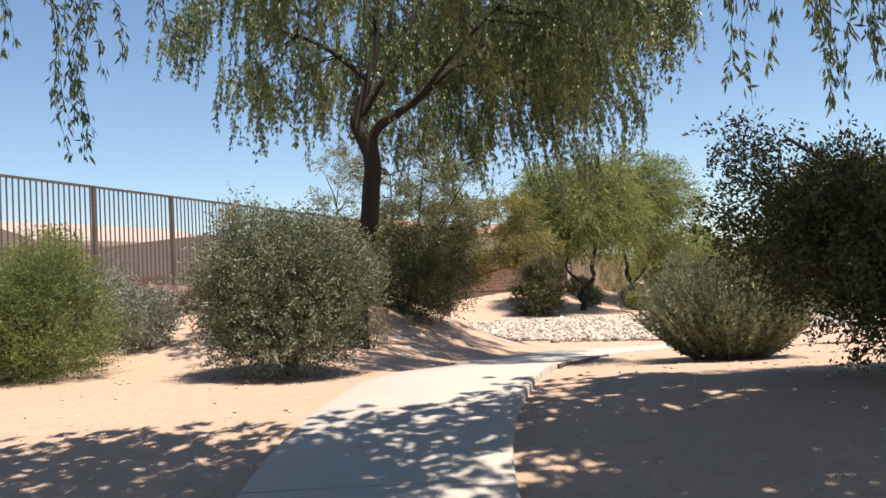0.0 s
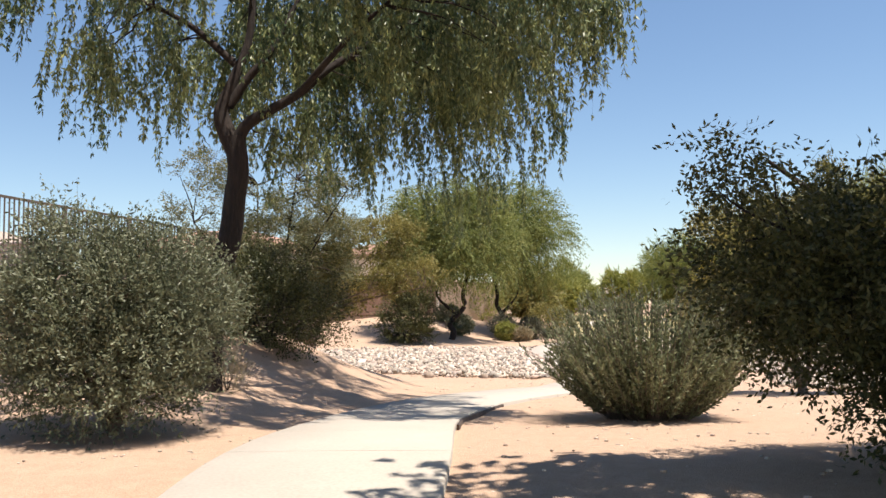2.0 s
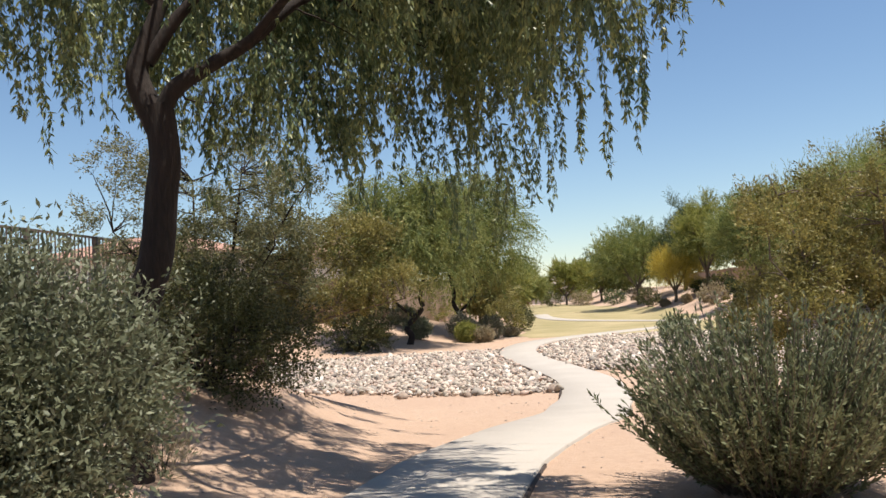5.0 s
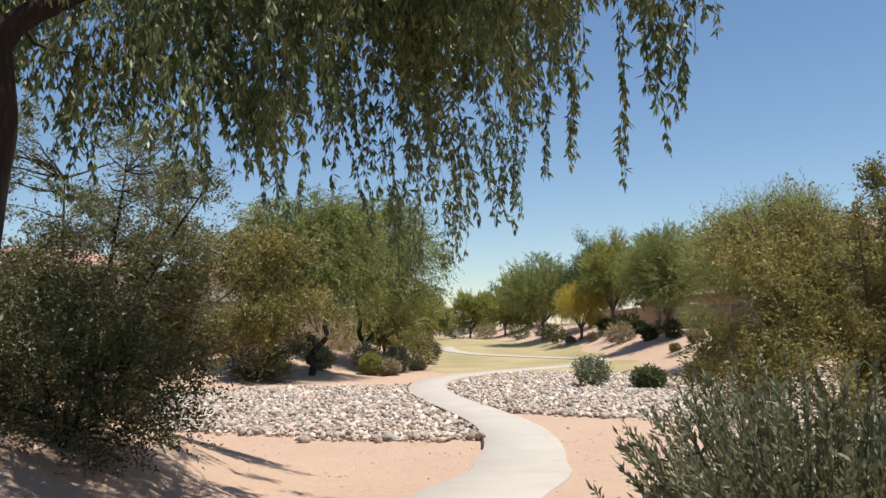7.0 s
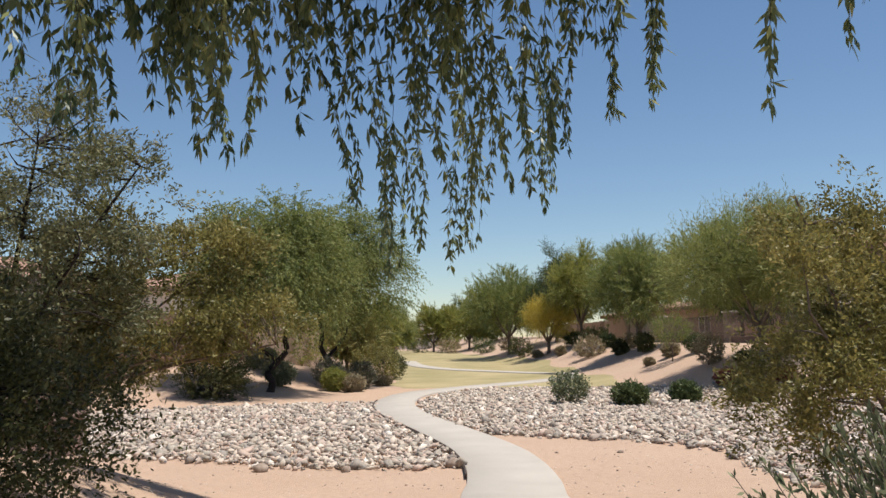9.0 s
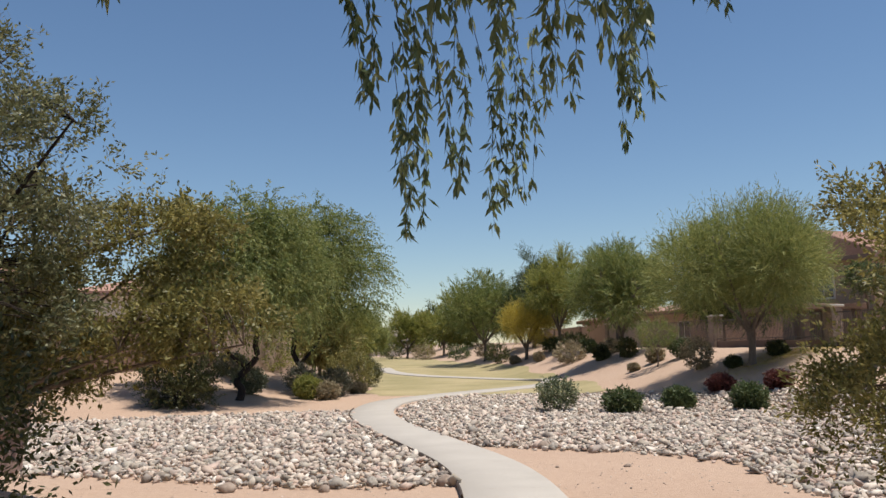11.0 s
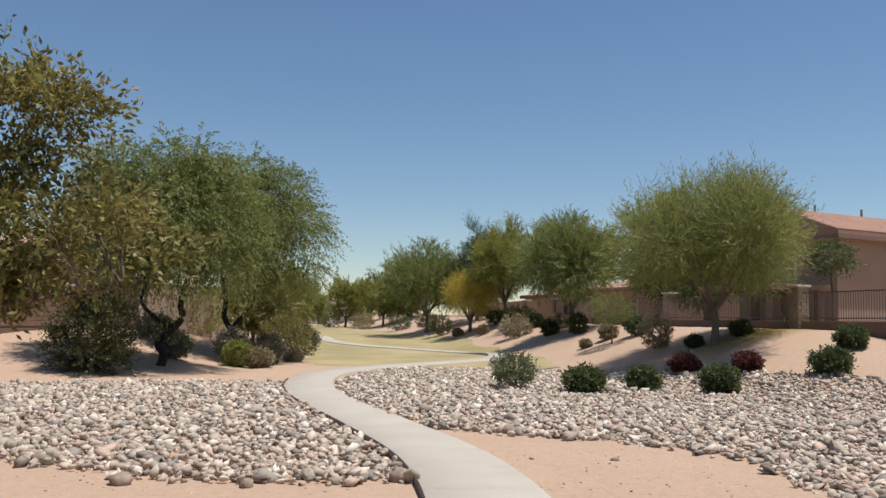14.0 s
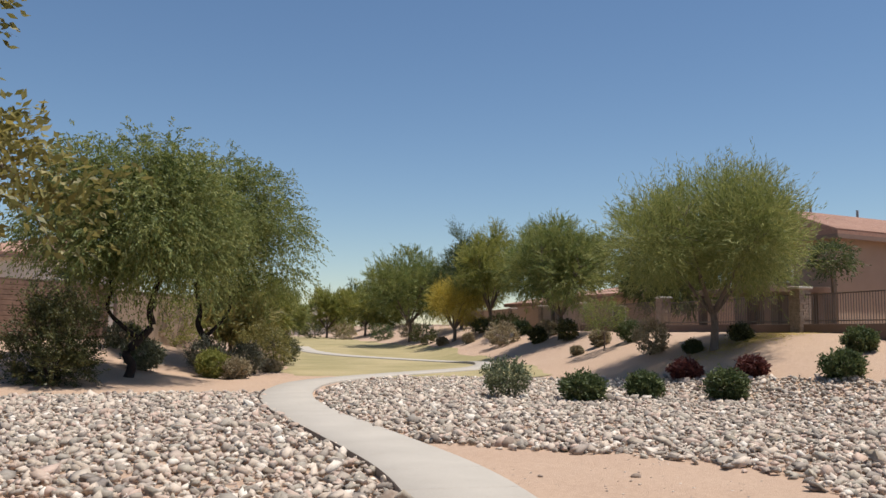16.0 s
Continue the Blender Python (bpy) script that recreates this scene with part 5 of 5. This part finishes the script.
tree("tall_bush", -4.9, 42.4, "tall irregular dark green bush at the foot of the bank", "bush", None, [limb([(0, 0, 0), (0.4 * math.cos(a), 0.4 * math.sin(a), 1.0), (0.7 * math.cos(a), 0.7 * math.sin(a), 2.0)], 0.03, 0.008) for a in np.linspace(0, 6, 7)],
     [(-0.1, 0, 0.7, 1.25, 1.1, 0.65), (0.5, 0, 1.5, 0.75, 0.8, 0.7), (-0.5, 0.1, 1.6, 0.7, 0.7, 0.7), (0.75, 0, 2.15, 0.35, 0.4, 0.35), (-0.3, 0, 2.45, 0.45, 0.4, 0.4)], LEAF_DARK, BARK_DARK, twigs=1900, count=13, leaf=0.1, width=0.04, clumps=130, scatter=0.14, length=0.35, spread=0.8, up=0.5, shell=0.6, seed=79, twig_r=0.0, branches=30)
bush(-0.3, 50.0, 1.6, 1.5, LEAF_ASH, 80, "clipped round grey-green bush on the bank", twigs=900, leaf=0.07)
bush(1.3, 51.0, 1.5, 1.4, LEAF_ASH, 81, "clipped round grey-green bush", twigs=900, leaf=0.07)

G = "bushes on the far bank"
BANK = [(18.8, 61.3, 1.0, 1.0, LEAF_DARK, "dark clipped round bush"), (19.1, 57.8, 1.1, 1.3, LEAF_DARK, "dark upright bush"), (18.4, 66.3, 2.2, 1.5, LEAF_STRAW, "rounded straw-coloured dry bush"),
        (18.8, 74.4, 0.7, 0.8, LEAF_STRAW, "small straw-coloured bush"), (18.3, 79.5, 0.8, 0.6, LEAF_STRAW, "small straw-coloured bush"), (21.3, 78.8, 1.6, 1.2, LEAF_BUSH, "round green bush"),
        (21.8, 75.0, 2.4, 1.4, LEAF_DARK, "wide dark green bush standing"), (20.7, 68.6, 1.3, 1.0, LEAF_BUSH, "round green bush"), (16.9, 45.0, 1.4, 1.5, LEAF_STRAW, "upright straw-grey bush"),
        (18.5, 49.6, 1.2, 1.0, LEAF_BUSH, "low green bush"), (17.9, 51.4, 0.9, 0.8, LEAF_STRAW, "small straw-coloured bush"), (16.7, 51.4, 0.5, 0.4, LEAF_STRAW, "tiny dry straw tuft"),
        (19.0, 42.0, 0.8, 0.6, LEAF_DARK, "small dark clipped bush"), (17.3, 42.6, 0.6, 0.5, LEAF_DARK, "small dark bush"), (20.2, 63.0, 1.2, 1.0, LEAF_STRAW, "straw-coloured bush"),
        (18.0, 84.5, 2.2, 2.0, LEAF_DARK, "dark green bush at the lawn's edge"), (19.8, 96.0, 2.4, 1.6, LEAF_STRAW, "dry bush at the lawn's edge"), (18.6, 104.0, 2.8, 1.8, LEAF_BUSH, "green bush at the lawn's edge"),
        (16.6, 116.0, 3.0, 2.0, LEAF_STRAW, "dry bush at the lawn's end"), (13.5, 122.0, 3.2, 2.0, LEAF_DARK, "dark bush at the lawn's end"), (9.6, 124.0, 3.2, 2.2, LEAF_RED, "brownish bush at the lawn's end")]
for k, (bx, by, bw, bh, bm_, bl) in enumerate(BANK):
    bush(bx, by, bw, bh, bm_, 100 + k, bl + " on the sloping bank", twigs=200 if by > 55 else 340, leaf=0.165 if by > 55 else 0.105, group=G)
G = "bushes on the near bank"
for k, (bx, by, bw, bh, bm_, bl) in enumerate([(-3.6, 52.6, 1.6, 1.2, LEAF_GREY, "grey-leaved bush at the foot of the wall"), (-2.6, 47.6, 1.4, 1.2, LEAF_GREY, "grey-leaved bush beside a trunk"), (-0.1, 48.4, 1.2, 1.1, LEAF_LIME, "small yellow-green bush on the bank"),
                                        (0.75, 48.2, 1.1, 0.8, LEAF_STRAW, "low brown twiggy bush on the bank"), (2.5, 56.0, 2.5, 2.4, LEAF_OLIVE, "tall olive-green shrub below the wall"), (-1.6, 58.0, 2.6, 3.0, LEAF_LIME, "tall lime-green shrub below the wall"),
                                        (2.6, 53.4, 0.9, 0.5, LEAF_STRAW, "low dry tuft by the lawn"), (3.6, 60.0, 2.0, 1.8, LEAF_DARK, "dark bush at the lawn's edge")]):
    bush(bx, by, bw, bh, bm_, 140 + k, bl + " near the trees", twigs=420, leaf=0.11, group=G)
tree("sparse_shrub", 17.2, 49.6, "sparse upright shrub on the bank", "shrub", flare(spline3([(0, 0, -0.1), (0.03, 0, 0.5), (0, 0, 0.9)]), 0.04, 0.03), [limb([(0, 0, 0.7), (0.3, 0, 1.4)], 0.02, 0.006), limb([(0, 0, 0.7), (-0.3, 0.1, 1.5)], 0.02, 0.006)],
     [(0, 0, 1.6, 0.9, 0.8, 0.7)], LEAF_MESQUITE, BARK_GREY, twigs=420, count=12, leaf=0.09, width=0.03, length=0.4, spread=0.6, up=0.6, shell=0.4, seed=160, twig_r=0.003, branches=20)
tree("garden_tree", 24.3, 43.2, "small dark garden tree beside the house", "tree", flare(spline3([(0, 0, -0.1), (0.05, 0, 1.5), (0, 0, 2.6)]), 0.08, 0.06), [limb([(0, 0, 2.4), (0.5, 0, 3.2)], 0.03, 0.01), limb([(0, 0, 2.4), (-0.5, 0, 3.2)], 0.03, 0.01)],
     [(0, 0, 3.3, 0.75, 0.75, 0.55)], LEAF_BUSH, BARK_GREY, twigs=260, count=12, leaf=0.16, width=0.05, length=0.5, droop=0.5, spread=0.6, up=0.3, shell=0.6, seed=161, twig_r=0.003, branches=20, z=1.5)
bush(-9.6, 14.8, 1.1, 0.75, LEAF_PINK, 170, "oleander with pink blossom behind the fence", twigs=420, leaf=0.07, z=1.25)
bush(-8.6, 15.6, 0.7, 0.6, LEAF_RED, 171, "dark red bush behind the fence", twigs=320, leaf=0.07, z=1.25)
bush(-10.6, 13.2, 1.6, 1.9, LEAF_LIME, 172, "bright green garden shrub behind the fence", twigs=520, leaf=0.07, z=1.25)


# ---- small things on the ground ----
def rock(x, y, size, seed):
    g = np.random.default_rng(seed)
    v, f = pebble(g, 8, 6, 0.7, 0.1)
    ob = put("rock", mesh_of("rock", v * size, f, LEDGE, True), m=pose(x, y, gz(x, y) + size * 0.3, 0, 0, float(g.uniform(0, 360))))
    return tagged(ob, "brown rounded rock lying on the sand", "rock", "loose rocks beside the path")


for k, (rx, ry, rs_) in enumerate([(4.25, 27.75, 0.16), (4.0, 27.95, 0.12), (4.5, 28.0, 0.11), (4.8, 24.5, 0.07), (5.8, 26.6, 0.06), (1.25, 23.5, 0.17), (-0.7, 23.4, 0.13), (-2.2, 23.9, 0.15), (3.6, 24.9, 0.04), (6.6, 22.4, 0.12)]):
    rock(rx, ry, rs_, 300 + k)
lit = np.random.default_rng(77)
n = 2600
px2, py2 = lit.uniform(-9, 7, n), lit.uniform(2, 26, n)
keep = ~(inside(BED_LEFT, px2, py2) | inside(BED_RIGHT, px2, py2)) & (np.min(np.hypot(px2[:, None] - line[None, ::3, 0], py2[:, None] - line[None, ::3, 1]), 1) > 0.8)
px2, py2 = px2[keep], py2[keep]
small, sf = pebble(lit, 5, 3, 0.6, 0.2)
sz = lit.uniform(0.008, 0.026, len(px2))
at0 = np.column_stack([px2, py2, rough_ground(px2, py2)])
vs = (small[None] * sz[:, None, None] + at0[:, None]).reshape(-1, 3)
fs = (sf[None] + (np.arange(len(px2)) * len(small))[:, None, None]).reshape(-1, 3)
tagged(put("gravel", mesh_of("gravel", vs, fs, STONE, True)), "scattered small gravel on the sand", "gravel", kind="stuff")

# yellow blossom fallen under the palo verde
bl = np.random.default_rng(91)
n = 9000
px2, py2 = 18.9 + bl.normal(0, 1.5, n), 41.6 + bl.normal(0, 0.9, n)
at0 = np.column_stack([px2, py2, rough_ground(px2, py2) + 0.006])
u = bl.normal(0, 1, (n, 3)) * [1, 1, 0.3]
w = bl.normal(0, 1, (n, 3)) * [1, 1, 0.3]
quad = np.stack([at0 - 0.02 * u, at0 - 0.02 * w, at0 + 0.02 * u, at0 + 0.02 * w], 1).reshape(-1, 3)
quad[:, 2] = np.maximum(quad[:, 2], np.repeat(at0[:, 2], 4))
tagged(put("fallen_blossom", mesh_of("fallen_blossom", quad, np.arange(4 * n, dtype=np.int32).reshape(-1, 4), LEAF_YELLOW)), "fallen yellow blossom lying on the sandy bank", "blossom", kind="stuff")
